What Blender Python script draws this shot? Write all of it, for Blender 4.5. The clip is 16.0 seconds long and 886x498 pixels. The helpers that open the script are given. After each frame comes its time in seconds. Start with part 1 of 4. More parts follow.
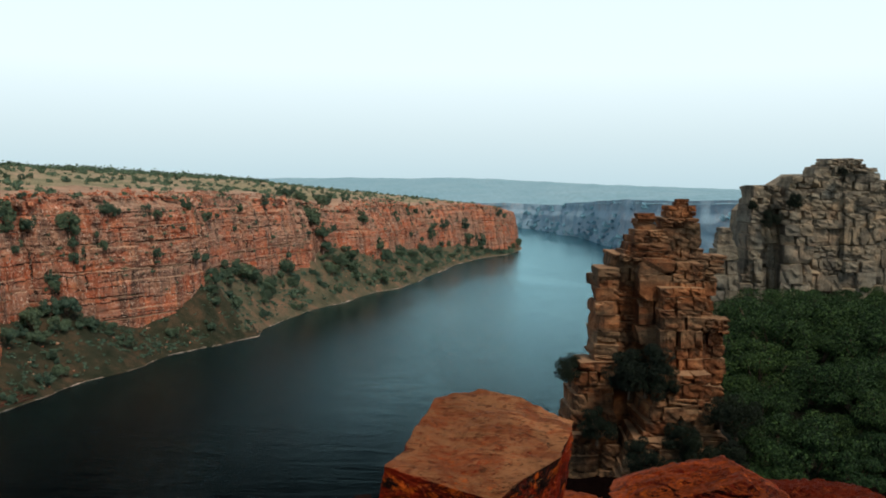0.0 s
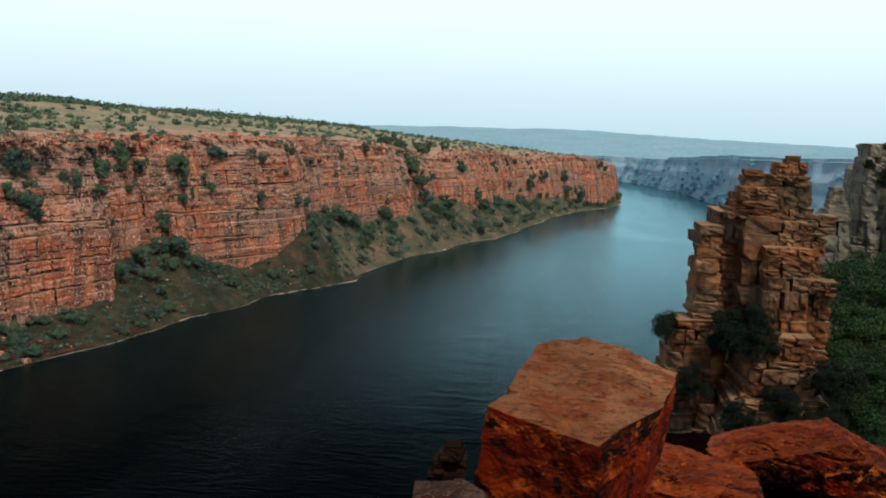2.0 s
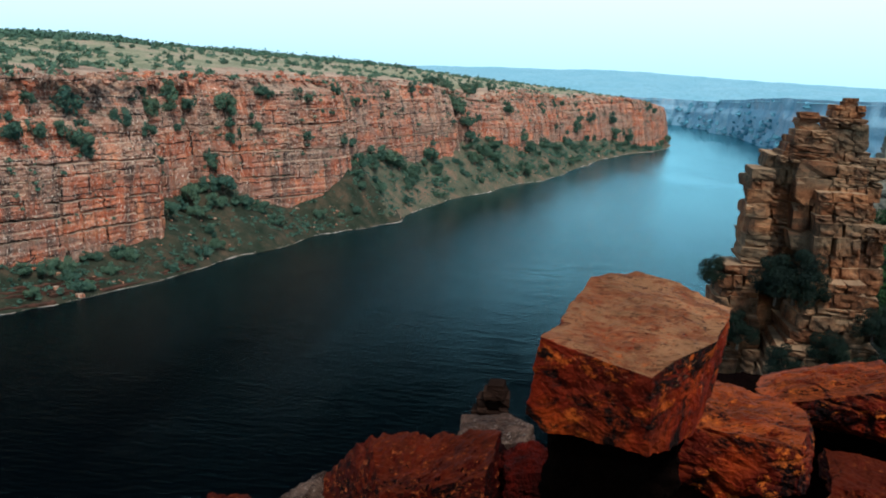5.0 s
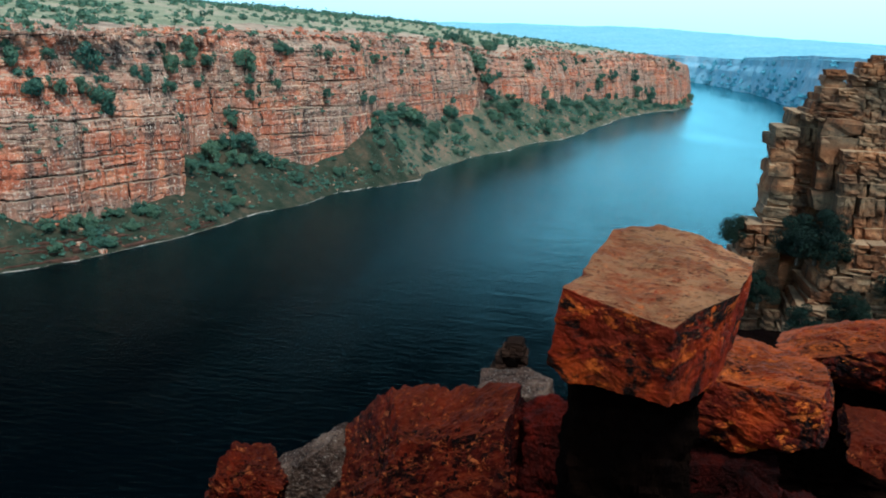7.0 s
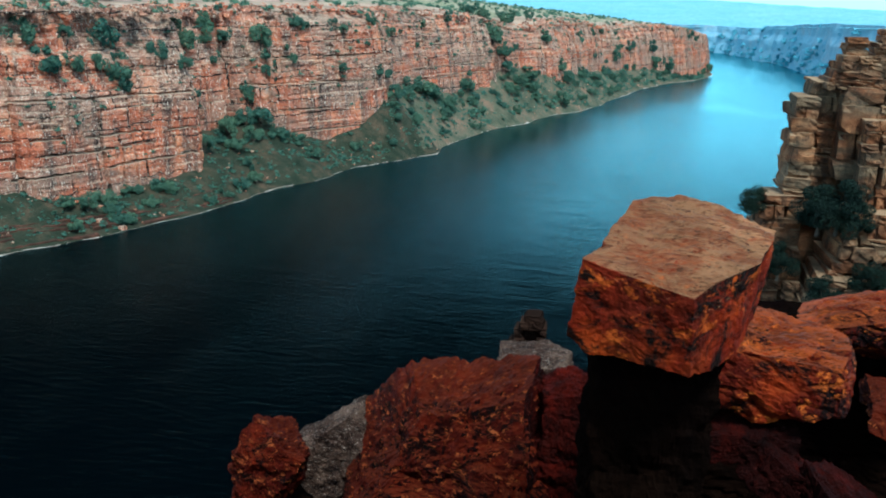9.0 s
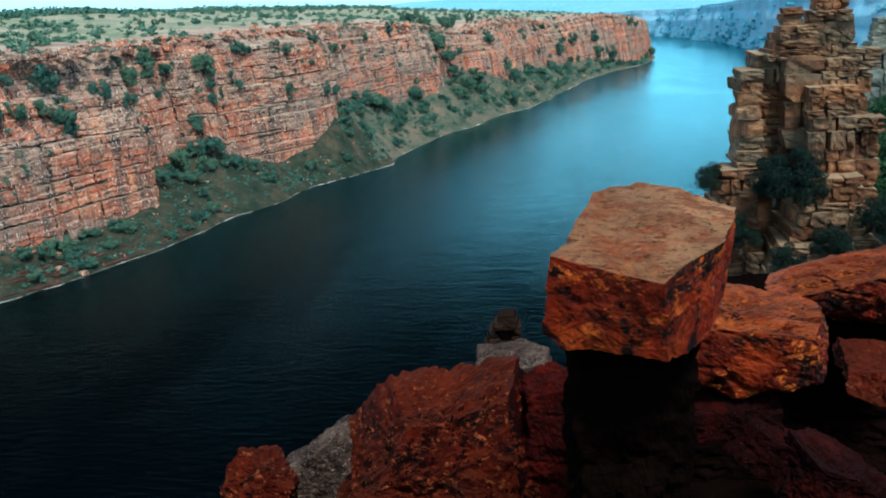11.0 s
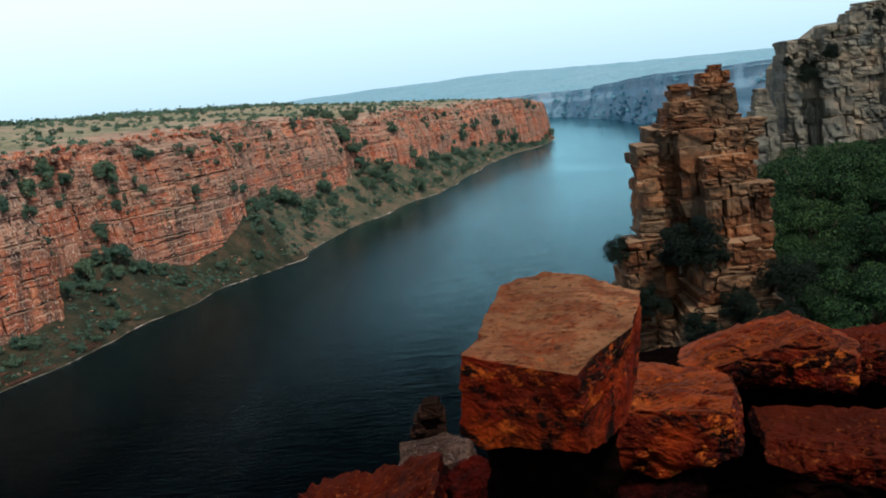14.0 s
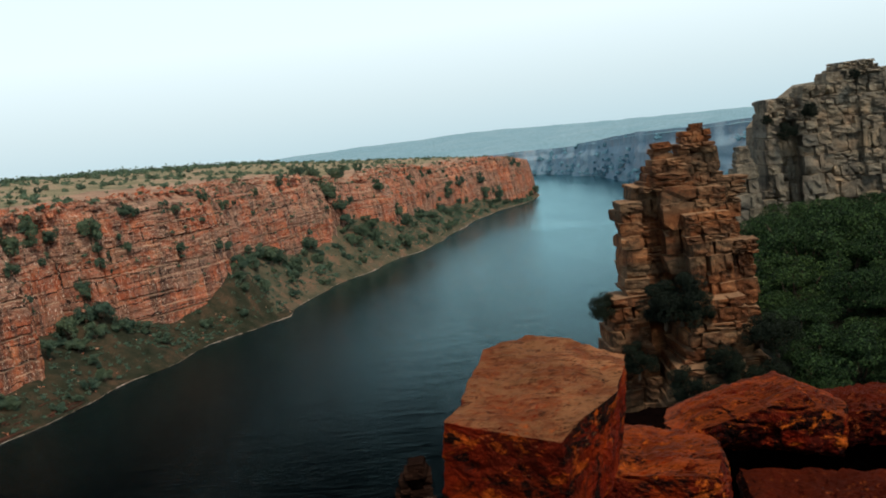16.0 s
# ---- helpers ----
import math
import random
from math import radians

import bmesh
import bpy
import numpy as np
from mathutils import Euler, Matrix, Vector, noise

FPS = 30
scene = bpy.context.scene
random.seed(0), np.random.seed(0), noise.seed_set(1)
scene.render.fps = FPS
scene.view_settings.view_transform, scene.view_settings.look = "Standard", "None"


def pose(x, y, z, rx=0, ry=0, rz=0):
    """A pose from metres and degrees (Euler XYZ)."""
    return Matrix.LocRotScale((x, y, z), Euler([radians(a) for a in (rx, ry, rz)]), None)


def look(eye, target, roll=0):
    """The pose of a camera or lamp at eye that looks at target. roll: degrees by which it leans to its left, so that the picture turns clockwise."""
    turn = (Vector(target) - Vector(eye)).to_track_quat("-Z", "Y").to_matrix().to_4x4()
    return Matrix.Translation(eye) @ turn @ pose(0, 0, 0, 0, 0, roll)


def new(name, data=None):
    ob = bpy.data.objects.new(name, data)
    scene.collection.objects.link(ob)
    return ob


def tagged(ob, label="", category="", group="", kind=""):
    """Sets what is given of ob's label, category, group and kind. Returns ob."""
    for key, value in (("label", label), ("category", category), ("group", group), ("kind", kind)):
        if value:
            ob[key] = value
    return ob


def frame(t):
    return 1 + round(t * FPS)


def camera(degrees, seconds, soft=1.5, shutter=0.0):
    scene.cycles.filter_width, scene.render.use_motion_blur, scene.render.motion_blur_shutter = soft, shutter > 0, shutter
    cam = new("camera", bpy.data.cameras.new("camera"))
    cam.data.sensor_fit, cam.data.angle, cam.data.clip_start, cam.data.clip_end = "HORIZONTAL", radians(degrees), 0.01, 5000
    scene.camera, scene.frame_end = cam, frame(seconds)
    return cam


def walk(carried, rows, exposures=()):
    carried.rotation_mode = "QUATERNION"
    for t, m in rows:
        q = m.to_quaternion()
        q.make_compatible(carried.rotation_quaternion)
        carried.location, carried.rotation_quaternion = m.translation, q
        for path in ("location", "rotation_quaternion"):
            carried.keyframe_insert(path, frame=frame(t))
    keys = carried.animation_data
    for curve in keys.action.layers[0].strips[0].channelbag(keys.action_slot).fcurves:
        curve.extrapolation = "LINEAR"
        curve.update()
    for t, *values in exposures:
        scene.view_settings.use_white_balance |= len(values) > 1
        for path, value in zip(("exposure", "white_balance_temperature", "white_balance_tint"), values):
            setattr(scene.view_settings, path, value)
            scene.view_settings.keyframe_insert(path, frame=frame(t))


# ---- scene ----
LENS = 51.98
PATH = [
    (0.0, pose(0.192, 0.164, 60.194, 85.80, -0.60, 0.00)),
    (0.5, pose(0.164, 0.143, 60.190, 85.14, -0.56, 1.80)),
    (1.0, pose(0.140, 0.111, 60.182, 84.75, -0.71, 3.54)),
    (1.5, pose(0.119, 0.103, 60.165, 83.65, -1.42, 5.13)),
    (2.0, pose(0.097, 0.074, 60.156, 82.53, -1.89, 6.26)),
    (2.5, pose(0.089, 0.088, 60.137, 81.76, -2.51, 7.13)),
    (3.0, pose(0.074, 0.086, 60.122, 81.10, -3.07, 7.77)),
    (3.5, pose(0.065, 0.062, 60.109, 80.59, -3.24, 8.16)),
    (4.0, pose(0.047, 0.054, 60.092, 80.09, -2.68, 8.33)),
    (6.5, pose(0.005, 0.022, 60.010, 76.64, -2.16, 10.19)),
    (7.0, pose(-0.000, 0.000, 60.000, 76.11, -2.20, 10.40)),
    (7.5, pose(-0.002, -0.002, 59.991, 75.78, -2.31, 10.63)),
    (8.0, pose(-0.003, 0.008, 59.976, 75.11, -2.47, 10.90)),
    (8.2, pose(-0.003, 0.008, 59.976, 74.84, -2.46, 11.05)),
    (10.3, pose(-0.034, -0.011, 59.993, 74.41, 1.76, 9.83)),
    (10.5, pose(-0.034, -0.011, 59.993, 74.37, 2.39, 9.17)),
    (11.0, pose(-0.023, 0.023, 60.004, 74.84, 4.00, 7.63)),
    (11.5, pose(-0.014, 0.038, 60.019, 75.20, 5.16, 6.28)),
    (12.0, pose(-0.001, 0.075, 60.035, 76.47, 5.63, 5.27)),
    (12.5, pose(0.014, 0.072, 60.046, 77.16, 5.91, 4.37)),
    (13.0, pose(0.030, 0.111, 60.070, 78.01, 6.40, 3.35)),
    (13.5, pose(0.043, 0.118, 60.089, 78.95, 6.53, 2.46)),
    (14.0, pose(0.058, 0.152, 60.102, 79.74, 7.00, 1.53)),
    (14.5, pose(0.066, 0.179, 60.111, 80.39, 6.67, 1.20)),
    (15.0, pose(0.073, 0.184, 60.122, 81.05, 6.73, 1.17)),
    (15.5, pose(0.084, 0.198, 60.138, 82.17, 6.85, 0.85)),
    (16.0, pose(0.090, 0.221, 60.151, 83.20, 7.05, 0.60)),
]
cam = camera(LENS, 16.0, soft=1.9)
EXPOSURES = [(0.0, -0.05, 6450, 10), (3.0, 0.15, 5850, 7), (7.0, 0.75, 4650, -12), (10.5, 0.95, 4450, -16), (11.0, 0.85, 4500, -15), (13.5, 0.25, 5450, 4), (16.0, -0.05, 6450, 10)]
walk(cam, PATH, EXPOSURES)

# ---- world, sun, exposure ----
SUN_ELEV, SUN_AZ = 57.0, 150.0  # degrees; azimuth clockwise from +y
world = bpy.data.worlds.new("hazy_sky")
scene.world = world
world.use_nodes = True
wn, wl = world.node_tree.nodes, world.node_tree.links
wn.clear()
w_out = wn.new("ShaderNodeOutputWorld")
w_bg = wn.new("ShaderNodeBackground")
w_sky = wn.new("ShaderNodeTexSky")
w_sky.sky_type = "NISHITA"
w_sky.sun_disc = False
w_sky.sun_elevation = radians(SUN_ELEV)
w_sky.sun_rotation = radians(SUN_AZ)
w_sky.dust_density = 4.0
w_scale = wn.new("ShaderNodeMixRGB")
w_scale.blend_type = "MULTIPLY"
w_scale.inputs[0].default_value = 1.0
w_scale.inputs[2].default_value = (0.1, 0.1, 0.1, 1)
w_tc = wn.new("ShaderNodeTexCoord")
w_sep = wn.new("ShaderNodeSeparateXYZ")
w_ramp = wn.new("ShaderNodeValToRGB")
cr = w_ramp.color_ramp
cr.elements[0].position, cr.elements[0].color = 0.0, (0.66, 0.86, 0.93, 1)
cr.elements[1].position, cr.elements[1].color = 1.0, (0.13, 0.19, 0.26, 1)
for at, tone in ((0.05, (0.80, 0.97, 1.02, 1)), (0.12, (1.0, 1.16, 1.20, 1)), (0.24, (0.96, 1.12, 1.18, 1)), (0.42, (0.30, 0.38, 0.45, 1))):
    cr.elements.new(at).color = tone
w_mix = wn.new("ShaderNodeMixRGB")
w_mix.inputs[0].default_value = 0.88
wl.new(w_tc.outputs["Generated"], w_sep.inputs[0])
wl.new(w_sep.outputs["Z"], w_ramp.inputs[0])
wl.new(w_sky.outputs[0], w_scale.inputs[1])
wl.new(w_scale.outputs[0], w_mix.inputs[1])
wl.new(w_ramp.outputs[0], w_mix.inputs[2])
wl.new(w_mix.outputs[0], w_bg.inputs[0])
w_bg.inputs[1].default_value = 1.0
wl.new(w_bg.outputs[0], w_out.inputs[0])

sun = new("sun", bpy.data.lights.new("sun", "SUN"))
sun.data.energy, sun.data.angle, sun.data.color = 2.6, radians(12), (1.0, 0.86, 0.70)
sd = Vector((math.sin(radians(SUN_AZ)) * math.cos(radians(SUN_ELEV)), math.cos(radians(SUN_AZ)) * math.cos(radians(SUN_ELEV)), math.sin(radians(SUN_ELEV))))
sun.matrix_world = look(sd * 500, (0, 0, 0))


# ---- materials ----
def node_mat(name):
    m = bpy.data.materials.new(name)
    m.use_nodes = True
    nt = m.node_tree
    return m, nt.nodes, nt.links, nt.nodes["Principled BSDF"]


def ramp(nodes, links, src, stops):
    r = nodes.new("ShaderNodeValToRGB")
    els = r.color_ramp.elements
    els[0].position, els[0].color = stops[0][0], (*stops[0][1], 1)
    els[1].position, els[1].color = stops[-1][0], (*stops[-1][1], 1)
    for p, c in stops[1:-1]:
        els.new(p).color = (*c, 1)
    links.new(src, r.inputs[0])
    return r.outputs[0]


def noise_tex(nodes, links, vec, scale, detail=6.0, rough=0.6, dist=0.0):
    n = nodes.new("ShaderNodeTexNoise")
    n.inputs["Scale"].default_value, n.inputs["Detail"].default_value = scale, detail
    n.inputs["Roughness"].default_value, n.inputs["Distortion"].default_value = rough, dist
    links.new(vec, n.inputs["Vector"])
    return n.outputs["Fac"]


def mapping(nodes, links, vec, scale=(1, 1, 1), rot=(0, 0, 0)):
    mp = nodes.new("ShaderNodeMapping")
    mp.inputs["Scale"].default_value = scale
    mp.inputs["Rotation"].default_value = rot
    links.new(vec, mp.inputs["Vector"])
    return mp.outputs[0]


def mix(nodes, links, fac, a, b, mode="MIX"):
    n = nodes.new("ShaderNodeMixRGB")
    n.blend_type = mode
    for sock, v in ((0, fac), (1, a), (2, b)):
        if isinstance(v, (int, float)):
            n.inputs[sock].default_value = v
        elif isinstance(v, tuple):
            n.inputs[sock].default_value = (*v, 1)
        else:
            links.new(v, n.inputs[sock])
    return n.outputs[0]


def math_node(nodes, links, op, a, b=0.0):
    n = nodes.new("ShaderNodeMath")
    n.operation = op
    for sock, v in ((0, a), (1, b)):
        if isinstance(v, (int, float)):
            n.inputs[sock].default_value = v
        else:
            links.new(v, n.inputs[sock])
    return n.outputs[0]


def rock_material(name, light, mid, dark, stain, size=1.0, varnish=0.45, rough=0.85, bump=0.6, strata=1.0, speck=0.0, grey=None, lit_top=None, spec=0.2, grit=0.0, streaky=1.0, joints=None, glint=None, black=0.55, tops=None):
    """Layered sandstone. size: metres of the coarse mottling; stain: the dark desert varnish."""
    m, nd, lk, bsdf = node_mat(name)
    geo = nd.new("ShaderNodeNewGeometry")
    info = nd.new("ShaderNodeObjectInfo")
    pos = geo.outputs["Position"]
    big = noise_tex(nd, lk, pos, 0.45 / size, 7, 0.62, 0.4)
    col = ramp(nd, lk, big, [(0.30, dark), (0.50, mid), (0.68, light)])
    if grey:  # broad grey-weathered areas beside fresh faces
        gz = noise_tex(nd, lk, mapping(nd, lk, pos, (0.12 / size, 0.12 / size, 0.3 / size)), 1.0, 5, 0.6, 0.5)
        gf = ramp(nd, lk, gz, [(0.44, (0, 0, 0)), (0.58, (1, 1, 1))])
        col = mix(nd, lk, math_node(nd, lk, "MULTIPLY", gf, 0.65), col, grey)
    bed = noise_tex(nd, lk, mapping(nd, lk, pos, (0.10 / size, 0.10 / size, 1.6 / size)), 1.3, 5, 0.65, 0.2)
    bedc = ramp(nd, lk, bed, [(0.36, (0.45, 0.42, 0.42)), (0.5, (1, 1, 1)), (0.66, (1.25, 1.18, 1.1))])
    col = mix(nd, lk, 0.75 * strata, col, bedc, "MULTIPLY")
    streak = noise_tex(nd, lk, mapping(nd, lk, pos, (0.9 / size, 0.9 / size, 0.09 / size)), 1.0, 5, 0.6, 0.3)
    sfac = ramp(nd, lk, streak, [(0.50, (0, 0, 0)), (0.64, (1, 1, 1))])
    col = mix(nd, lk, math_node(nd, lk, "MULTIPLY", sfac, min(1.0, varnish * streaky)), col, stain)
    patch = noise_tex(nd, lk, pos, 1.3 / size, 8, 0.7, 0.8)
    pfac = ramp(nd, lk, patch, [(black, (0, 0, 0)), (black + 0.08, (1, 1, 1))])
    col = mix(nd, lk, math_node(nd, lk, "MULTIPLY", pfac, varnish), col, stain)
    if speck:
        sp = noise_tex(nd, lk, mapping(nd, lk, pos, (1, 1, 1.8)), 11.0 / size, 6, 0.78, 0.8)
        sfac2 = ramp(nd, lk, sp, [(0.575, (0, 0, 0)), (0.63, (1, 1, 1))])
        col = mix(nd, lk, math_node(nd, lk, "MULTIPLY", sfac2, speck), col, tuple(min(1.0, c * 1.5 + 0.03 + 0.09 * (light[2] > 0.1)) for c in light))
    crack = None
    if joints:  # broken black bedding and joint cracks; joints = (run, rise) of a block in metres
        sepp = nd.new("ShaderNodeSeparateXYZ")
        lk.new(pos, sepp.inputs[0])
        wob1 = noise_tex(nd, lk, pos, 0.16, 5, 0.62)
        wob2 = noise_tex(nd, lk, pos, 0.13, 4, 0.55, 0.4)
        run = math_node(nd, lk, "ADD", math_node(nd, lk, "ADD", sepp.outputs["Y"], math_node(nd, lk, "MULTIPLY", sepp.outputs["X"], 0.35)), math_node(nd, lk, "MULTIPLY", wob1, 2.5))
        rise = math_node(nd, lk, "ADD", sepp.outputs["Z"], math_node(nd, lk, "MULTIPLY", wob2, 3.0))
        uv = nd.new("ShaderNodeCombineXYZ")
        lk.new(run, uv.inputs[0])
        lk.new(rise, uv.inputs[1])
        for k, thick, lo in ((1.0, 0.10, 0.49), (3.7, 0.24, 0.38)):
            bt = nd.new("ShaderNodeTexBrick")
            bt.offset, bt.squash, bt.squash_frequency = 0.37, 1.6, 3
            bt.inputs["Color1"].default_value = bt.inputs["Color2"].default_value = (0, 0, 0, 1)
            bt.inputs["Mortar"].default_value = (1, 1, 1, 1)
            bt.inputs["Scale"].default_value = 1.0
            bt.inputs["Mortar Size"].default_value, bt.inputs["Mortar Smooth"].default_value = thick, 0.4
            bt.inputs["Brick Width"].default_value, bt.inputs["Row Height"].default_value = joints[0] * k, joints[1] * k
            lk.new(uv.outputs[0], bt.inputs["Vector"])
            gap = ramp(nd, lk, noise_tex(nd, lk, pos, 0.22 / k ** 0.5, 4, 0.6, 0.3), [(lo, (0, 0, 0)), (lo + 0.12, (1, 1, 1))])
            one = math_node(nd, lk, "MULTIPLY", bt.outputs["Color"], gap)
            crack = one if crack is None else math_node(nd, lk, "MAXIMUM", crack, one)
        col = mix(nd, lk, math_node(nd, lk, "MULTIPLY", crack, 0.95), col, tuple(c * 0.25 for c in stain))
        # pale fresh chips and drip marks
        chip = noise_tex(nd, lk, mapping(nd, lk, pos, (2.2, 2.2, 0.9)), 1.0, 5, 0.7, 0.5)
        col = mix(nd, lk, ramp(nd, lk, chip, [(0.575, (0, 0, 0)), (0.61, (0.9, 0.9, 0.9))]), col, (0.95, 0.72, 0.56))
    fine = noise_tex(nd, lk, pos, 7.0 / size, 8, 0.72)
    finec = ramp(nd, lk, fine, [(0.3, (0.6, 0.58, 0.56)), (0.5, (1, 1, 1)), (0.72, (1.2, 1.2, 1.18))])
    col = mix(nd, lk, 0.8, col, finec, "MULTIPLY")
    gr = noise_tex(nd, lk, pos, 42.0 / size, 5, 0.75, 0.3)
    if grit:
        col = mix(nd, lk, grit, col, ramp(nd, lk, gr, [(0.34, (0.25, 0.22, 0.2)), (0.5, (1, 1, 1)), (0.66, (1.7, 1.6, 1.5))]), "MULTIPLY")
    rnd = ramp(nd, lk, info.outputs["Random"], [(0.0, (0.72, 0.70, 0.70)), (0.5, (1, 1, 1)), (1.0, (1.22, 1.15, 1.05))])
    col = mix(nd, lk, 0.8, col, rnd, "MULTIPLY")
    if glint:  # bright glints of the lit edges painted into the colour, with pale flecks
        gl = noise_tex(nd, lk, mapping(nd, lk, pos, (1.0, 1.0, 1.6)), glint[1] / size, 9, 0.74, 0.35)
        col = mix(nd, lk, ramp(nd, lk, gl, [(0.56, (0, 0, 0)), (0.62, (0.85, 0.85, 0.85))]), col, glint[0])
    if lit_top:  # paler upper faces, the skylight on them painted into the colour
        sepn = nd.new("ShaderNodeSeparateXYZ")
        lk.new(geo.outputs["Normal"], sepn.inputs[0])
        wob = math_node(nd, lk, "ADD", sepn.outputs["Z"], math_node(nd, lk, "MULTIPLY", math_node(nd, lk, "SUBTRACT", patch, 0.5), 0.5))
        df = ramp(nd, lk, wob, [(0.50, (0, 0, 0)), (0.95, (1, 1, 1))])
        dcol = mix(nd, lk, ramp(nd, lk, big, [(0.35, (0, 0, 0)), (0.62, (1, 1, 1))]), tuple(c * 0.55 for c in lit_top), lit_top)
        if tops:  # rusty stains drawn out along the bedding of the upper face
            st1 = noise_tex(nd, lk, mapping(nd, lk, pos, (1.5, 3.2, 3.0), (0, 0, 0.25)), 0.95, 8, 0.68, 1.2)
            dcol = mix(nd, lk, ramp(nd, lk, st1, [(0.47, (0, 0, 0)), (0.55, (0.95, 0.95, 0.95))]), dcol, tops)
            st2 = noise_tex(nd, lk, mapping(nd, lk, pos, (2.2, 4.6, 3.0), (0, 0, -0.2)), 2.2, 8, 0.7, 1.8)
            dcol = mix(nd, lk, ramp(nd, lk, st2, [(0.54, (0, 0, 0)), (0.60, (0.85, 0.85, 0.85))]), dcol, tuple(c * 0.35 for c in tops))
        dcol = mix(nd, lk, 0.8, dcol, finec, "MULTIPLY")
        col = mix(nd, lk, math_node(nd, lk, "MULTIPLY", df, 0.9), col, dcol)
    lk.new(col, bsdf.inputs["Base Color"])
    bsdf.inputs["Roughness"].default_value = rough
    bsdf.inputs["Specular IOR Level"].default_value = spec
    b1 = nd.new("ShaderNodeBump")
    b1.inputs["Strength"].default_value, b1.inputs["Distance"].default_value = bump, 0.12 * size
    h = math_node(nd, lk, "ADD", math_node(nd, lk, "MULTIPLY", bed, 1.2 * strata), math_node(nd, lk, "ADD", math_node(nd, lk, "ADD", fine, math_node(nd, lk, "MULTIPLY", gr, 0.5 * grit)), math_node(nd, lk, "MULTIPLY", patch, 0.8)))
    if crack is not None:
        h = math_node(nd, lk, "SUBTRACT", h, math_node(nd, lk, "MULTIPLY", crack, 1.5))
    lk.new(h, b1.inputs["Height"])
    lk.new(b1.outputs[0], bsdf.inputs["Normal"])
    return m


def soil_material(name, a, b, c, scale=0.08):
    m, nd, lk, bsdf = node_mat(name)
    geo = nd.new("ShaderNodeNewGeometry")
    pos = geo.outputs["Position"]
    n1 = noise_tex(nd, lk, pos, scale, 8, 0.65, 0.3)
    col = ramp(nd, lk, n1, [(0.32, a), (0.5, b), (0.68, c)])
    n2 = noise_tex(nd, lk, pos, scale * 14, 6, 0.7)
    col = mix(nd, lk, 0.8, col, ramp(nd, lk, n2, [(0.3, (0.5, 0.55, 0.5)), (0.55, (1, 1, 1)), (0.75, (1.3, 1.2, 1.1))]), "MULTIPLY")
    lk.new(col, bsdf.inputs["Base Color"])
    bsdf.inputs["Roughness"].default_value = 0.95
    bsdf.inputs["Specular IOR Level"].default_value = 0.1
    b1 = nd.new("ShaderNodeBump")
    b1.inputs["Strength"].default_value, b1.inputs["Distance"].default_value = 0.7, 0.5
    lk.new(n2, b1.inputs["Height"])
    lk.new(b1.outputs[0], bsdf.inputs["Normal"])
    return m


def leaf_material(name, a, b, c):
    m, nd, lk, bsdf = node_mat(name)
    geo = nd.new("ShaderNodeNewGeometry")
    info = nd.new("ShaderNodeObjectInfo")
    col = ramp(nd, lk, geo.outputs["Random Per Island"], [(0.0, a), (0.5, b), (1.0, c)])
    rnd = ramp(nd, lk, info.outputs["Random"], [(0.0, (0.7, 0.8, 0.8)), (1.0, (1.25, 1.15, 0.95))])
    col = mix(nd, lk, 1.0, col, rnd, "MULTIPLY")
    lk.new(col, bsdf.inputs["Base Color"])
    bsdf.inputs["Roughness"].default_value = 0.7
    bsdf.inputs["Specular IOR Level"].default_value = 0.2
    return m


def water_material():
    """Dark river water: a deep teal body under a wind-rippled glossy surface."""
    m, nd, lk, bsdf = node_mat("river_water")
    nd.remove(bsdf)
    geo = nd.new("ShaderNodeNewGeometry")
    pos = geo.outputs["Position"]
    gust = noise_tex(nd, lk, mapping(nd, lk, pos, (0.012, 0.004, 1), (0, 0, 0.35)), 1.0, 5, 0.6, 0.6)
    w1 = noise_tex(nd, lk, mapping(nd, lk, pos, (0.30, 0.85, 1), (0, 0, 0.3)), 1.0, 6, 0.68, 0.5)
    w2 = noise_tex(nd, lk, mapping(nd, lk, pos, (0.05, 0.14, 1), (0, 0, 0.4)), 1.0, 3, 0.6, 0.4)
    b1 = nd.new("ShaderNodeBump")
    b1.inputs["Strength"].default_value, b1.inputs["Distance"].default_value = 0.5, 0.34
    chop = math_node(nd, lk, "MULTIPLY", w1, ramp(nd, lk, gust, [(0.36, (0.25, 0.25, 0.25)), (0.62, (1, 1, 1))]))
    lk.new(math_node(nd, lk, "ADD", chop, math_node(nd, lk, "MULTIPLY", w2, 0.8)), b1.inputs["Height"])
    body = nd.new("ShaderNodeBsdfDiffuse")
    body.inputs["Color"].default_value = (0.0006, 0.0014, 0.002, 1)
    gloss = nd.new("ShaderNodeBsdfGlossy")
    gloss.inputs["Color"].default_value = (0.58, 0.90, 0.96, 1)
    lk.new(ramp(nd, lk, gust, [(0.35, (0.15, 0.15, 0.15)), (0.65, (0.26, 0.26, 0.26))]), gloss.inputs["Roughness"])
    lk.new(b1.outputs[0], gloss.inputs["Normal"])
    fr = nd.new("ShaderNodeFresnel")
    fr.inputs["IOR"].default_value = 1.333
    lk.new(b1.outputs[0], fr.inputs["Normal"])
    ms = nd.new("ShaderNodeMixShader")
    grip = math_node(nd, lk, "SUBTRACT", fr.outputs[0], 0.172)
    lk.new(math_node(nd, lk, "MINIMUM", math_node(nd, lk, "MULTIPLY", math_node(nd, lk, "MAXIMUM", grip, 0.0), 1.8), 0.64), ms.inputs[0])
    lk.new(body.outputs[0], ms.inputs[1])
    lk.new(gloss.outputs[0], ms.inputs[2])
    lk.new(ms.outputs[0], nd["Material Output"].inputs["Surface"])
    return m


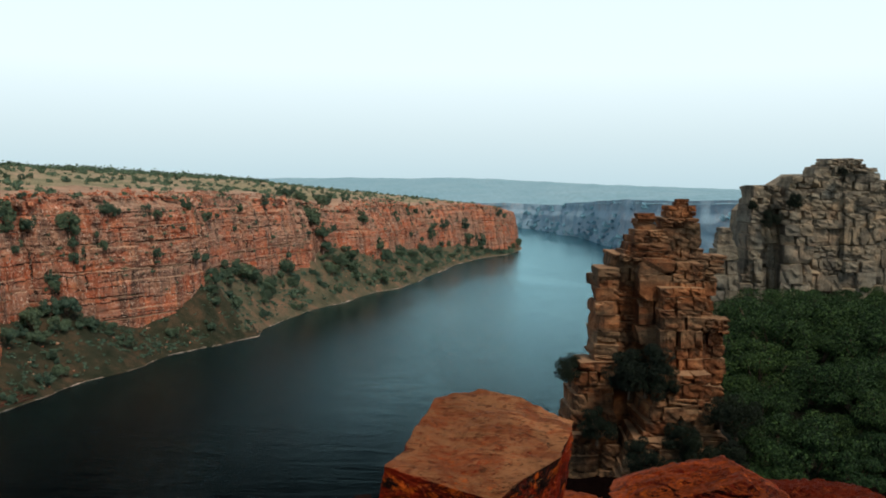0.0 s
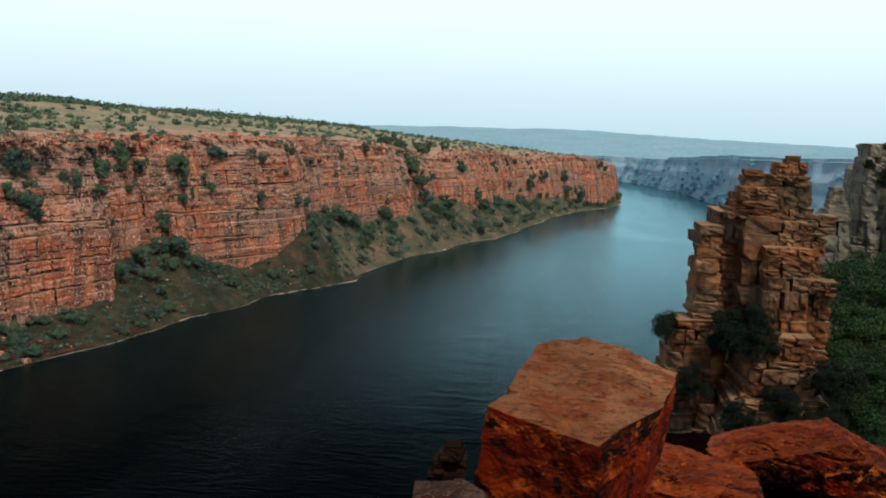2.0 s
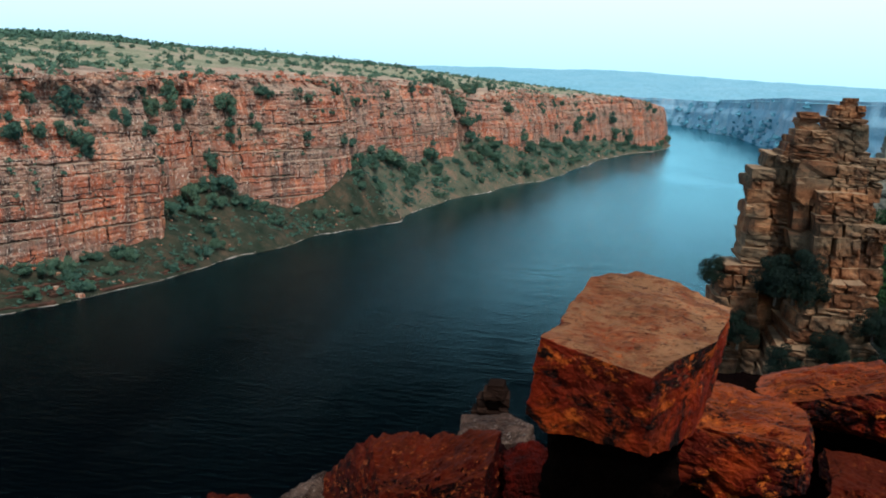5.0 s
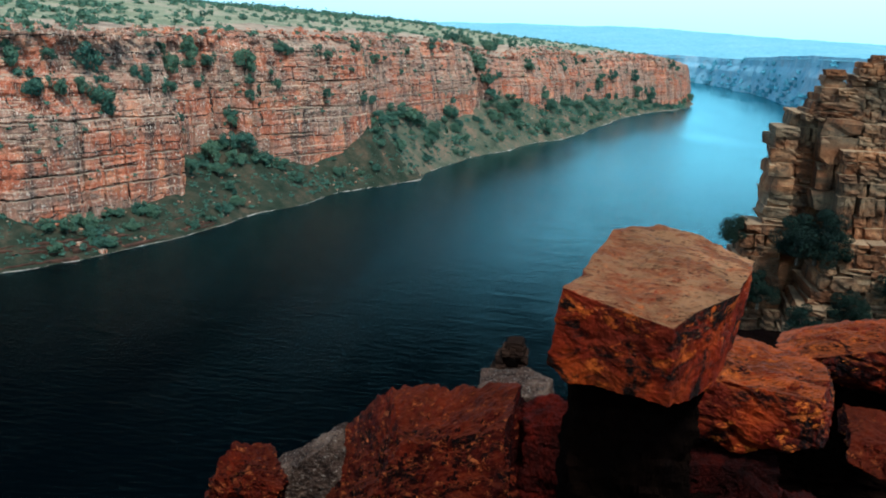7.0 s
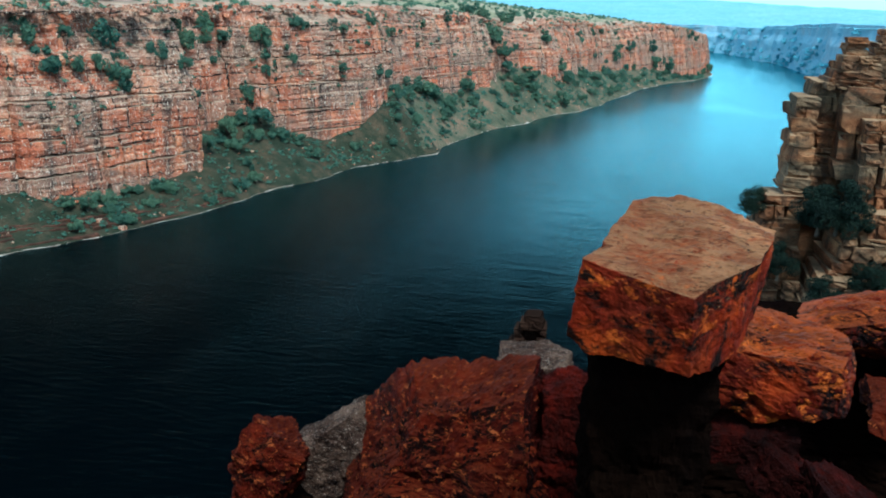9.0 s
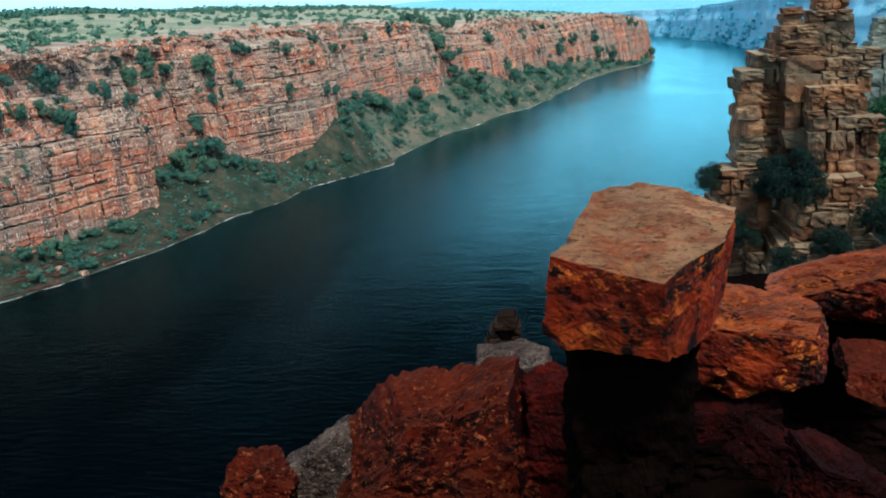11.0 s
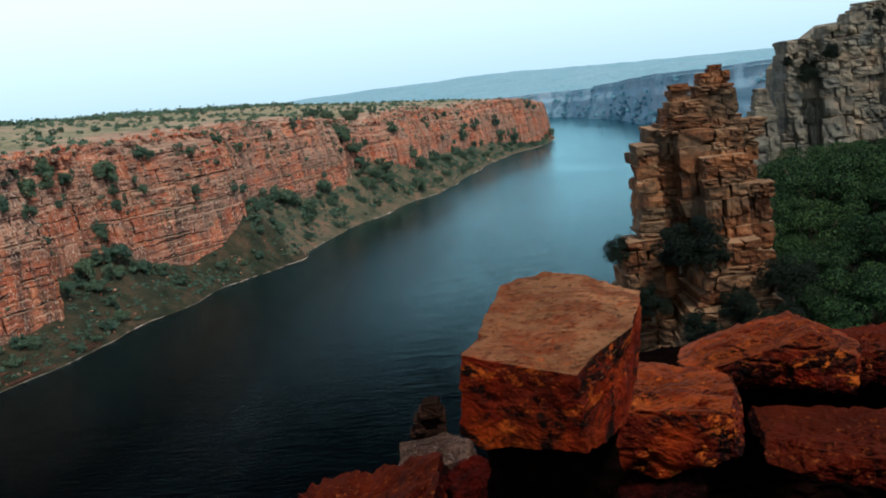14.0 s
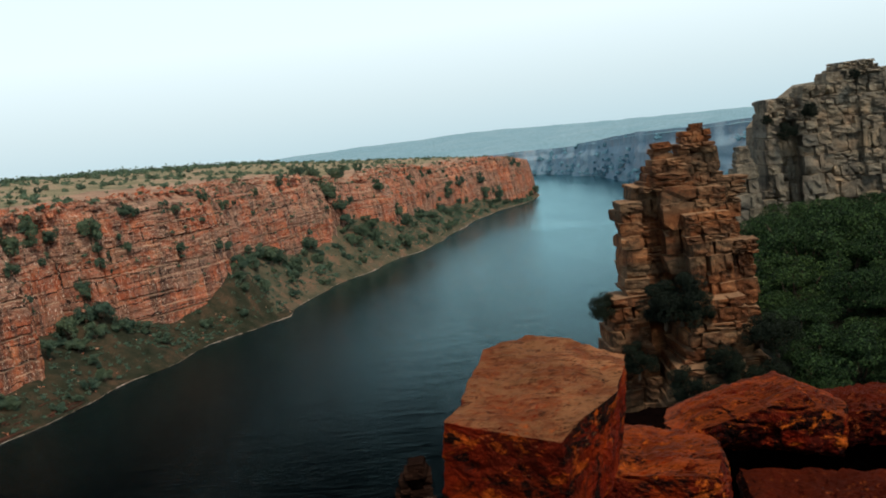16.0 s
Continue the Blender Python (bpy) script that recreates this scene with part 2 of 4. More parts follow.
M_CLIFF = rock_material("red_sandstone_cliff", (0.80, 0.31, 0.15), (0.60, 0.155, 0.072), (0.32, 0.095, 0.055), (0.085, 0.062, 0.052), size=3.4, varnish=0.6, bump=0.7, strata=0.45, joints=(2.6, 1.35), speck=0.8, grey=(0.33, 0.24, 0.18), lit_top=(0.52, 0.34, 0.23), grit=0.6, streaky=1.3)
M_PILLAR = rock_material("tawny_sandstone_blocks", (0.47, 0.22, 0.10), (0.22, 0.085, 0.037), (0.08, 0.034, 0.018), (0.025, 0.021, 0.018), size=1.3, varnish=0.7, bump=0.9, strata=0.8, speck=0.35, grey=(0.165, 0.14, 0.092), lit_top=(0.42, 0.25, 0.14), spec=0.05, grit=0.6)
M_BUTTE = rock_material("grey_weathered_sandstone", (0.44, 0.32, 0.21), (0.25, 0.215, 0.16), (0.11, 0.10, 0.085), (0.03, 0.031, 0.029), size=2.0, varnish=0.65, bump=0.9, strata=0.6, grey=(0.26, 0.25, 0.205), lit_top=(0.42, 0.34, 0.24), grit=0.5, spec=0.05)
M_BOX = rock_material("rust_red_boulder_rock", (0.44, 0.056, 0.004), (0.16, 0.011, 0.0015), (0.055, 0.005, 0.0015), (0.004, 0.003, 0.002), size=0.6, varnish=0.97, bump=0.45, strata=0.25, speck=0.12, lit_top=(0.32, 0.138, 0.058), spec=0.06, grit=0.3, glint=((0.44, 0.075, 0.007), 1.6), black=0.47, rough=0.7, streaky=0.5, tops=(0.16, 0.052, 0.019))
M_RUST = rock_material("bright_rust_rock", (0.36, 0.040, 0.003), (0.115, 0.007, 0.0015), (0.04, 0.004, 0.0015), (0.003, 0.002, 0.002), size=0.6, varnish=0.95, bump=0.5, strata=0.2, speck=0.25, spec=0.06, grit=0.3, lit_top=(0.28, 0.050, 0.006), glint=((0.60, 0.13, 0.014), 1.8), black=0.475, rough=0.65, streaky=0.6, tops=(0.10, 0.017, 0.003))
M_BOULDER = rock_material("dark_red_boulder_rock", (0.16, 0.013, 0.002), (0.05, 0.0032, 0.001), (0.018, 0.002, 0.001), (0.003, 0.002, 0.002), size=0.62, varnish=0.95, bump=0.9, strata=0.3, speck=0.45, spec=0.05, grit=0.4, rough=0.7, lit_top=(0.10, 0.013, 0.003), glint=((0.42, 0.10, 0.025), 5.0), black=0.50, streaky=0.5)
# fresh red stone, its colours pulled down for the shade low in the cleft
M_REDFACE = rock_material("fresh_red_face_in_shade", (0.07, 0.004, 0.0015), (0.016, 0.0014, 0.0008), (0.009, 0.001, 0.0008), (0.004, 0.002, 0.002), size=0.5, varnish=0.7, bump=0.8, strata=0.3, spec=0.05, speck=0.3, grit=0.9)
M_PALE = rock_material("pale_lichen_rock", (0.15, 0.09, 0.065), (0.06, 0.032, 0.023), (0.022, 0.011, 0.008), (0.01, 0.006, 0.006), size=0.30, varnish=0.6, bump=1.0, strata=0.3, speck=0.9, spec=0.04, grit=1.0, glint=((0.34, 0.25, 0.20), 6.0), black=0.52)
# near-black base colours hold the deep shade under and between the boulders
M_LEDGE = rock_material("shade_black_rock", (0.010, 0.004, 0.003), (0.006, 0.003, 0.002), (0.004, 0.002, 0.002), (0.003, 0.002, 0.002), size=0.9, varnish=0.5, bump=0.9, spec=0.0)
# distance haze is painted in: pale blue base colours for the far wall
M_FARROCK = rock_material("haze_tinted_far_rock", (0.46, 0.50, 0.55), (0.36, 0.50, 0.60), (0.28, 0.46, 0.585), (0.23, 0.41, 0.54), size=7.0, varnish=0.5, bump=0.02, strata=0.05, grey=(0.31, 0.49, 0.60))
# brown rock for the pinnacle, darkened in the colour for its shaded side
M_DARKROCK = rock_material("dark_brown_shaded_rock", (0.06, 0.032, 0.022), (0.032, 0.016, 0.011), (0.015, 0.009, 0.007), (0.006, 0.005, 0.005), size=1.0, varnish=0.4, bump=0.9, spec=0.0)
# ridge and far plateau, blued in the colour for haze
M_RIDGE = soil_material("haze_tinted_ridge", (0.245, 0.425, 0.505), (0.28, 0.455, 0.535), (0.32, 0.485, 0.56), 0.01)
M_SCRUB = soil_material("dry_grass_scrub_ground", (0.17, 0.175, 0.10), (0.31, 0.26, 0.16), (0.45, 0.30, 0.21), 0.06)
M_TALUS = soil_material("talus_earth_and_grass", (0.018, 0.024, 0.014), (0.040, 0.041, 0.025), (0.105, 0.066, 0.040), 0.16)
# tan talus downriver, lightened in the colour for haze
M_FARTALUS = soil_material("hazed_tan_talus", (0.050, 0.054, 0.033), (0.115, 0.102, 0.064), (0.22, 0.125, 0.080), 0.10)
M_BED = rock_material("brown_talus_bed_rock", (0.19, 0.085, 0.055), (0.11, 0.052, 0.035), (0.055, 0.032, 0.022), (0.03, 0.024, 0.02), size=1.5, varnish=0.5, bump=0.7, spec=0.05)
# earth of the gully with its shade kept in the base colour
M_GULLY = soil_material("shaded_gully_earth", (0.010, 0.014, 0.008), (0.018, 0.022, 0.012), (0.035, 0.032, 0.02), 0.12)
M_SHORE = rock_material("pale_bleached_shore_rock", (0.70, 0.58, 0.50), (0.55, 0.42, 0.35), (0.32, 0.24, 0.20), (0.15, 0.12, 0.11), size=2.0, varnish=0.2)
# scrub greens made paler and bluer, with the far bank's haze in them
M_LEAF = leaf_material("hazed_scrub_leaves", (0.052, 0.090, 0.070), (0.078, 0.130, 0.094), (0.118, 0.170, 0.112))
# far leaves take the same painted haze blue as the wall
M_FARLEAF = leaf_material("haze_tinted_far_scrub", (0.18, 0.37, 0.485), (0.195, 0.385, 0.50), (0.21, 0.405, 0.52))
M_GREEN = leaf_material("fresh_green_leaves", (0.005, 0.015, 0.006), (0.014, 0.039, 0.013), (0.064, 0.122, 0.038))
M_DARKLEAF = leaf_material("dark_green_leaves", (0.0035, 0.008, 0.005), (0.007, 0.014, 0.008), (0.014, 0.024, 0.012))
M_BARK = rock_material("grey_brown_bark", (0.16, 0.12, 0.09), (0.11, 0.08, 0.06), (0.06, 0.045, 0.035), (0.03, 0.025, 0.02), size=0.3, varnish=0.3)
M_WATER = water_material()


# ---- mesh helpers ----
def mesh_from(name, verts, faces, mats, mat_index=None, smooth=False):
    me = bpy.data.meshes.new(name)
    me.from_pydata([tuple(v) for v in verts], [], [tuple(int(i) for i in f) for f in faces])
    for m in mats:
        me.materials.append(m)
    if mat_index is not None:
        me.polygons.foreach_set("material_index", np.asarray(mat_index, dtype=np.int32))
    me.polygons.foreach_set("use_smooth", np.full(len(me.polygons), smooth))
    me.update()
    return me


def grid_faces(nu, nv):
    i, j = np.meshgrid(np.arange(nu - 1), np.arange(nv - 1), indexing="ij")
    a = (i * nv + j).ravel()
    return np.stack([a, a + nv, a + nv + 1, a + 1], axis=1)


def hash2(i, j, k=0):
    """Repeatable random numbers 0..1 for whole-number cells."""
    h = np.sin(np.asarray(i) * 127.1 + np.asarray(j) * 311.7 + k * 74.7) * 43758.5453
    return h - np.floor(h)


def vnoise(x, y, k=0):
    """Smooth value noise 0..1 on arrays."""
    xi, yi = np.floor(x), np.floor(y)
    fx, fy = x - xi, y - yi
    fx, fy = fx * fx * (3 - 2 * fx), fy * fy * (3 - 2 * fy)
    a, b = hash2(xi, yi, k), hash2(xi + 1, yi, k)
    c, d = hash2(xi, yi + 1, k), hash2(xi + 1, yi + 1, k)
    return (a * (1 - fx) + b * fx) * (1 - fy) + (c * (1 - fx) + d * fx) * fy


def fbm(x, y, k=0, octaves=4):
    total, amp = 0.0, 0.5
    for o in range(octaves):
        total = total + amp * vnoise(x * 2 ** o, y * 2 ** o, k + o)
        amp *= 0.5
    return total


def curve_points(ctrl, step, turn=45.0):
    """Points and left normals along a smoothed polyline, at even steps."""
    P = np.array(ctrl, float)
    d = np.r_[0, np.cumsum(np.linalg.norm(np.diff(P, axis=0), axis=1))]
    s = np.arange(0, d[-1], step)
    x, y = np.interp(s, d, P[:, 0]), np.interp(s, d, P[:, 1])
    n = max(3, int(10 / step) | 1)
    ker = np.hanning(n + 2)[1:-1]
    ker /= ker.sum()
    xs = np.convolve(np.pad(x, n // 2, mode="reflect", reflect_type="odd"), ker, "valid")
    ys = np.convolve(np.pad(y, n // 2, mode="reflect", reflect_type="odd"), ker, "valid")
    tx, ty = np.gradient(xs), np.gradient(ys)
    m = max(3, int(turn / step) | 1)
    ker = np.hanning(m + 2)[1:-1]
    ker /= ker.sum()
    tx = np.convolve(np.pad(tx, m // 2, mode="edge"), ker, "valid")
    ty = np.convolve(np.pad(ty, m // 2, mode="edge"), ker, "valid")
    L = np.hypot(tx, ty)
    return s, xs, ys, -ty / L, tx / L


def table(s, rows):
    return np.interp(s, [r[0] for r in rows], [r[1] for r in rows])


def strata(S, Z, block=5.0, layer=1.8, amp=0.9, seed=0):
    """Depth by which the blocks of a bedded cliff stand proud or lie back."""
    warp = Z + 0.8 * (vnoise(S / 40, S * 0 + 3, seed) - 0.5) + 0.35 * (vnoise(S / 9, Z / 6, seed + 1) - 0.5)
    li = np.floor(warp / layer + 0.5 * vnoise(warp / 5, S * 0, seed + 2))
    w = block * (0.5 + 1.2 * hash2(li, 0, seed + 3))
    bi = np.floor(S / w + 17 * hash2(li, 1, seed + 4))
    out = 1.25 * amp * (hash2(bi, li, seed + 5) - 0.5) + 0.4 * amp * (hash2(li, 7, seed + 6) - 0.5)
    fr = S / w + 17 * hash2(li, 1, seed + 4) - bi
    out = out - 0.6 * amp * (fr < 0.09)
    fz = warp / layer + 0.5 * vnoise(warp / 5, S * 0, seed + 2) - li
    return out - 0.25 * amp * (fz < 0.16)


# ---- left bank: shoreline, talus, red cliff, scrub plateau ----
WEST_SHORE = [(-300, -160), (-230, 0), (-175, 95), (-135.6, 181.9), (-124.2, 198.3), (-115.1, 225), (-108.7, 248), (-106.1, 263.7), (-95.9, 288.3), (-92.5, 309.9), (-77.9, 336.3), (-70.6, 349.2), (-72.2, 365), (-66.3, 396), (-58.2, 429), (-47.4, 453.6), (-36.5, 493), (-22.3, 514), (-8, 581), (10, 661), (32, 727), (55.8, 764), (69.5, 814), (74.7, 843), (64, 885), (-30, 960), (-120, 1020)]
S_OFF = math.hypot(70, 160)
FOOT_OFF = [(0, 16), (240, 16), (278, 14), (286, 22), (298, 26), (310, 23), (323, 20), (342, 14), (355, 13), (366, 14), (374, 17), (390, 20), (730, 20), (765, 17), (798, 14), (822, 10), (850, 6), (906, 2.5), (1300, 6)]
FOOT_Z = [(0, 10), (211, 9.8), (228, 8), (242, 5.8), (276, 7.3), (286, 15), (294, 16.5), (306, 19), (314, 17.7), (321, 13), (329, 10.2), (342, 8.2), (357, 11.2), (366, 15.2), (373, 20), (401, 21.3), (419, 21.5), (443, 16), (490, 16), (512, 21.7), (524, 22.8), (563, 17.2), (608, 16.8), (658, 13.8), (714, 11.6), (765, 11.5), (798, 6.6), (818, 3), (906, 2), (1300, 3)]
CREST_Z = [(0, 66), (200, 66), (352, 67.5), (417, 66.5), (464, 65.2), (509, 64.8), (559, 63.1), (640, 61.2), (735, 58), (812, 52), (858, 45), (906, 38), (1300, 36)]
RIM_Z = [(0, 52), (229, 53.5), (257, 52.6), (308, 52), (339, 52.8), (366, 52.6), (376, 51.2), (428, 52.3), (456, 50.8), (484, 50), (512, 47.5), (535, 43), (545, 42.5), (566, 44.8), (662, 44.8), (700, 41), (720, 39), (777, 41), (816, 40), (872, 36), (906, 33.5), (1300, 32)]


def buttress(S, Z):
    """Broad in-and-out of the face: gullies and butts along the cliff."""
    g = 3.0 * (vnoise(S / 26, S * 0, 40) - 0.5) + 2.2 * (vnoise(S / 11, S * 0, 41) - 0.5)
    g = np.round(g / 0.9) * 0.9 + 1.1 * (vnoise(S / 3.1, S * 0 + np.floor(Z / 7) * 0.3, 43) - 0.5)
    for c, w, d in ((288, 5.0, 3.5), (303, 1.6, 4.5), (325, 1.0, 1.8), (384, 5.0, 4.0), (254, 1.0, 1.5), (440, 3.0, 2.5), (507, 3.5, 9.0), (530, 9.0, 3.0), (590, 3, 3.0), (655, 4, 3.0), (708, 7, 6.0), (790, 5, 3.0)):
        g = g - d * np.exp(-((S - c) / w) ** 2)
    return g


def west_profile(s):
    s = s - S_OFF
    return table(s, FOOT_OFF), table(s, FOOT_Z), table(s, RIM_Z)


def west_ground(s, off):
    """Height of the plateau or talus of the left bank at an offset from the shore."""
    fo, fz, rz = west_profile(s)
    rim = fo + 7
    up = rz + 1.5 * (1 - np.exp(-(off - rim) / 6)) + (table(s - S_OFF, CREST_Z) - rz - 1.5) * np.clip((off - rim) / 130, 0, 1) ** 0.85
    far = np.clip((off - rim - 120) / 170, 0, 1)
    up = up + np.maximum(60.0 - table(s - S_OFF, CREST_Z), 0) * far * far * (3 - 2 * far)
    return np.where(off < fo, fz * np.clip(off / fo, -0.5, 1) ** 1.15 if np.ndim(off) == 0 else fz * np.sign(off) * np.abs(off / fo) ** 1.15, up)


BACK = (-0.93, 0.37)  # the way in which the plateau runs back from the rim


def inland(x, y, nx, ny, off, turn):
    """A place at an offset from the shore: square to it up to turn, then straight back."""
    near, far = np.minimum(off, turn), np.maximum(off - turn, 0)
    return x + nx * near + BACK[0] * far, y + ny * near + BACK[1] * far


FACE = {}
TERRACE = [(0, 3.4), (262, 3.4), (282, 2.2), (300, 1.0), (312, 0.3), (368, 0.3), (380, 1.0), (500, 1.4), (560, 2.2), (690, 1.6), (840, 1.4), (880, 0.5)]
BED_CRACKS = ((13.4, 0.0, 100, 283), (18.6, -0.01, 205, 262), (26.2, -0.03, 100, 292), (33.0, -0.02, 180, 282), (21.3, -0.03, 300, 345), (12.4, 0.005, 326, 372), (30.0, -0.02, 305, 372), (38.5, -0.01, 310, 372), (29.0, 0.0, 385, 500), (24.5, 0.0, 400, 500), (33.0, -0.02, 520, 700), (25.0, 0.0, 560, 780))


def build_west_bank():
    s, x, y, nx, ny = curve_points(WEST_SHORE, 0.6)
    fo, fz, rz = west_profile(s)
    n = len(s)
    # talus
    nv = 26
    v = np.linspace(-0.15, 1.08, nv)
    S, V = np.meshgrid(s, v, indexing="ij")
    off = fo[:, None] * V + 1.6 * (fbm(S / 18, V * 0, 9) - 0.5) * 2
    z = fz[:, None] * np.sign(V) * np.abs(V) ** 1.15 + 1.4 * (fbm(S / 6, V * 5, 5) - 0.5) * np.clip(V * 4, 0, 1)
    X, Y = x[:, None] + nx[:, None] * off, y[:, None] + ny[:, None] * off
    f = grid_faces(n, nv)
    # from about 390 m along, the talus takes the haze-lightened tan
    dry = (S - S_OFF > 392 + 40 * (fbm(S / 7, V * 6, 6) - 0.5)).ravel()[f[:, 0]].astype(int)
    me = mesh_from("talus_slope", np.stack([X, Y, z], -1).reshape(-1, 3), f, [M_TALUS, M_FARTALUS], dry, smooth=True)
    tagged(new("talus_slope", me), "talus slope of dark earth and scrub below the cliff, tan and haze-lightened downriver", "slope", kind="structure")
    # face
    nv = 170
    v = np.linspace(0, 1, nv)
    S, V = np.meshgrid(s, v, indexing="ij")
    z = fz[:, None] - 2 + (rz - fz + 2)[:, None] * V
    depth = buttress(S - S_OFF, z) * (1 - 0.3 * V)
    low = np.clip((0.48 - V) / 0.08 + 0.9 * (vnoise(S / 30, V * 0, 76) - 0.5), 0, 1)
    lay = low * strata(S, z, 15.0, 5.2, 0.55, 3) + (1 - low) * strata(S, z, 4.0, 1.7, 0.5, 4) + (0.3 + 0.35 * (1 - low)) * strata(S, z, 2.2, 0.9, 0.55, 21)
    joint = np.abs((S / 13.0 + 2.6 * vnoise(S / 23, V * 0.12, 31)) % 1.0 - 0.5)
    lay = lay - 2.0 * (joint < 0.05) * (vnoise(S / 14, V * 2.5, 33) > 0.42)
    # the broken upper half steps back where it is terraced; long open bedding cracks run through the massive lower half
    back = table(S - S_OFF, TERRACE)
    terr = back * np.clip((V - 0.52) / 0.16, 0, 1) + 0.6 * back * np.clip((V - 0.76) / 0.05, 0, 1) + 1.6 * np.clip((V - 0.86) / 0.04, 0, 1) * vnoise(S / 12, V * 0, 78)
    for level, dip, s0, s1 in BED_CRACKS:
        way = S - S_OFF
        at = level + dip * (way - s0) + 0.7 * (vnoise(S / 9, V * 0, 81) - 0.5)
        shut = vnoise(S / 6, V * 0 + level, 82) > 0.22
        lay = lay - 1.0 * (np.abs(z - at) < 0.24) * shut * (way > s0) * (way < s1)
    top = 5.0 * np.clip((V - 0.9) / 0.1, 0, 1) ** 2 * vnoise(S / 7, V * 3, 79)
    off = fo[:, None] + 4.0 * V + terr + top - depth - lay
    z = z + 0.8 * (vnoise(S / 3, V * 30, 80) - 0.5) * (V > 0.9)
    X, Y = x[:, None] + nx[:, None] * off, y[:, None] + ny[:, None] * off
    me = mesh_from("cliff_west", np.stack([X, Y, z], -1).reshape(-1, 3), grid_faces(n, nv), [M_CLIFF])
    FACE["thing"] = tagged(new("cliff_west", me), "tall red layered sandstone cliff with ledges and cracks", "cliff", kind="structure")
    rim_off = off[:, -1]
    FACE.update(s=s, x=X, y=Y, z=z)
    # plateau
    d = np.concatenate([np.linspace(-1.0, 20, 22), np.linspace(22, 150, 50), np.linspace(160, 400, 24), np.array([600, 1000, 1800, 3000])])
    st = slice(None, None, 3)
    S, D = np.meshgrid(s[st], d, indexing="ij")
    D = D * np.interp(S - S_OFF, [880, 902, 912], [1.0, 0.5, 0.02])
    off = rim_off[st][:, None] + D
    z = west_ground(S, np.maximum(off, fo[st][:, None] + 7)) + 1.2 * (fbm(S / 14, D / 14, 12) - 0.5) + 0.7 * (fbm(S / 3, D / 3, 15) - 0.5)
    z = np.where(D < 0, z - 3, z) - 0.004 * np.maximum(D - 320, 0)
    X, Y = inland(x[st][:, None], y[st][:, None], nx[st][:, None], ny[st][:, None], off, fo[st][:, None] + 9)
    mid_z = np.where(D > 14 + 10 * fbm(S / 9, D / 9, 30), 0, 1)
    f = grid_faces(S.shape[0], S.shape[1])
    mi = mid_z.ravel()[f[:, 0]]
    me = mesh_from("plateau_west", np.stack([X, Y, z], -1).reshape(-1, 3), f, [M_SCRUB, M_CLIFF], mi, smooth=True)
    tagged(new("plateau_west", me), "dry grassy plateau scattered with scrub above the cliff", "plateau", kind="structure")
    # bleached waterline stones
    k = len(s)
    prof = np.array([[-0.7, -0.2], [-0.3, 0.10], [0.2, 0.14], [0.7, 0.02]])
    off0 = 1.6 * (fbm(s / 18, s * 0, 9) - 0.5) * 2 + 0.15
    wid = 0.05 + 1.2 * np.clip(vnoise(s / 1.7, s * 0, 90) * vnoise(s / 9, s * 0, 95) * 2.2 - 0.35, 0, 1)
    V = np.zeros((k, 4, 3))
    for j, (o, h) in enumerate(prof):
        oo = off0 + o * wid
        V[:, j, 0], V[:, j, 1], V[:, j, 2] = x + nx * oo, y + ny * oo, h * (0.3 + 1.3 * vnoise(s / 1.1, s * 0, 91 + j) * vnoise(s / 5, s * 0, 97))
    me = mesh_from("waterline_stones", V.reshape(-1, 3), grid_faces(k, 4), [M_SHORE])
    tagged(new("waterline_stones", me), "thin pale bleached line of stones along the water", "shore stones", kind="stuff")


build_west_bank()

# ---- river ----
me = mesh_from("water", [(-4500, -4500, 0), (4500, -4500, 0), (4500, 4500, 0), (-4500, 4500, 0)], [(0, 1, 2, 3)], [M_WATER])
tagged(new("water", me), "calm dark blue river water rippled by wind", "river", kind="structure")


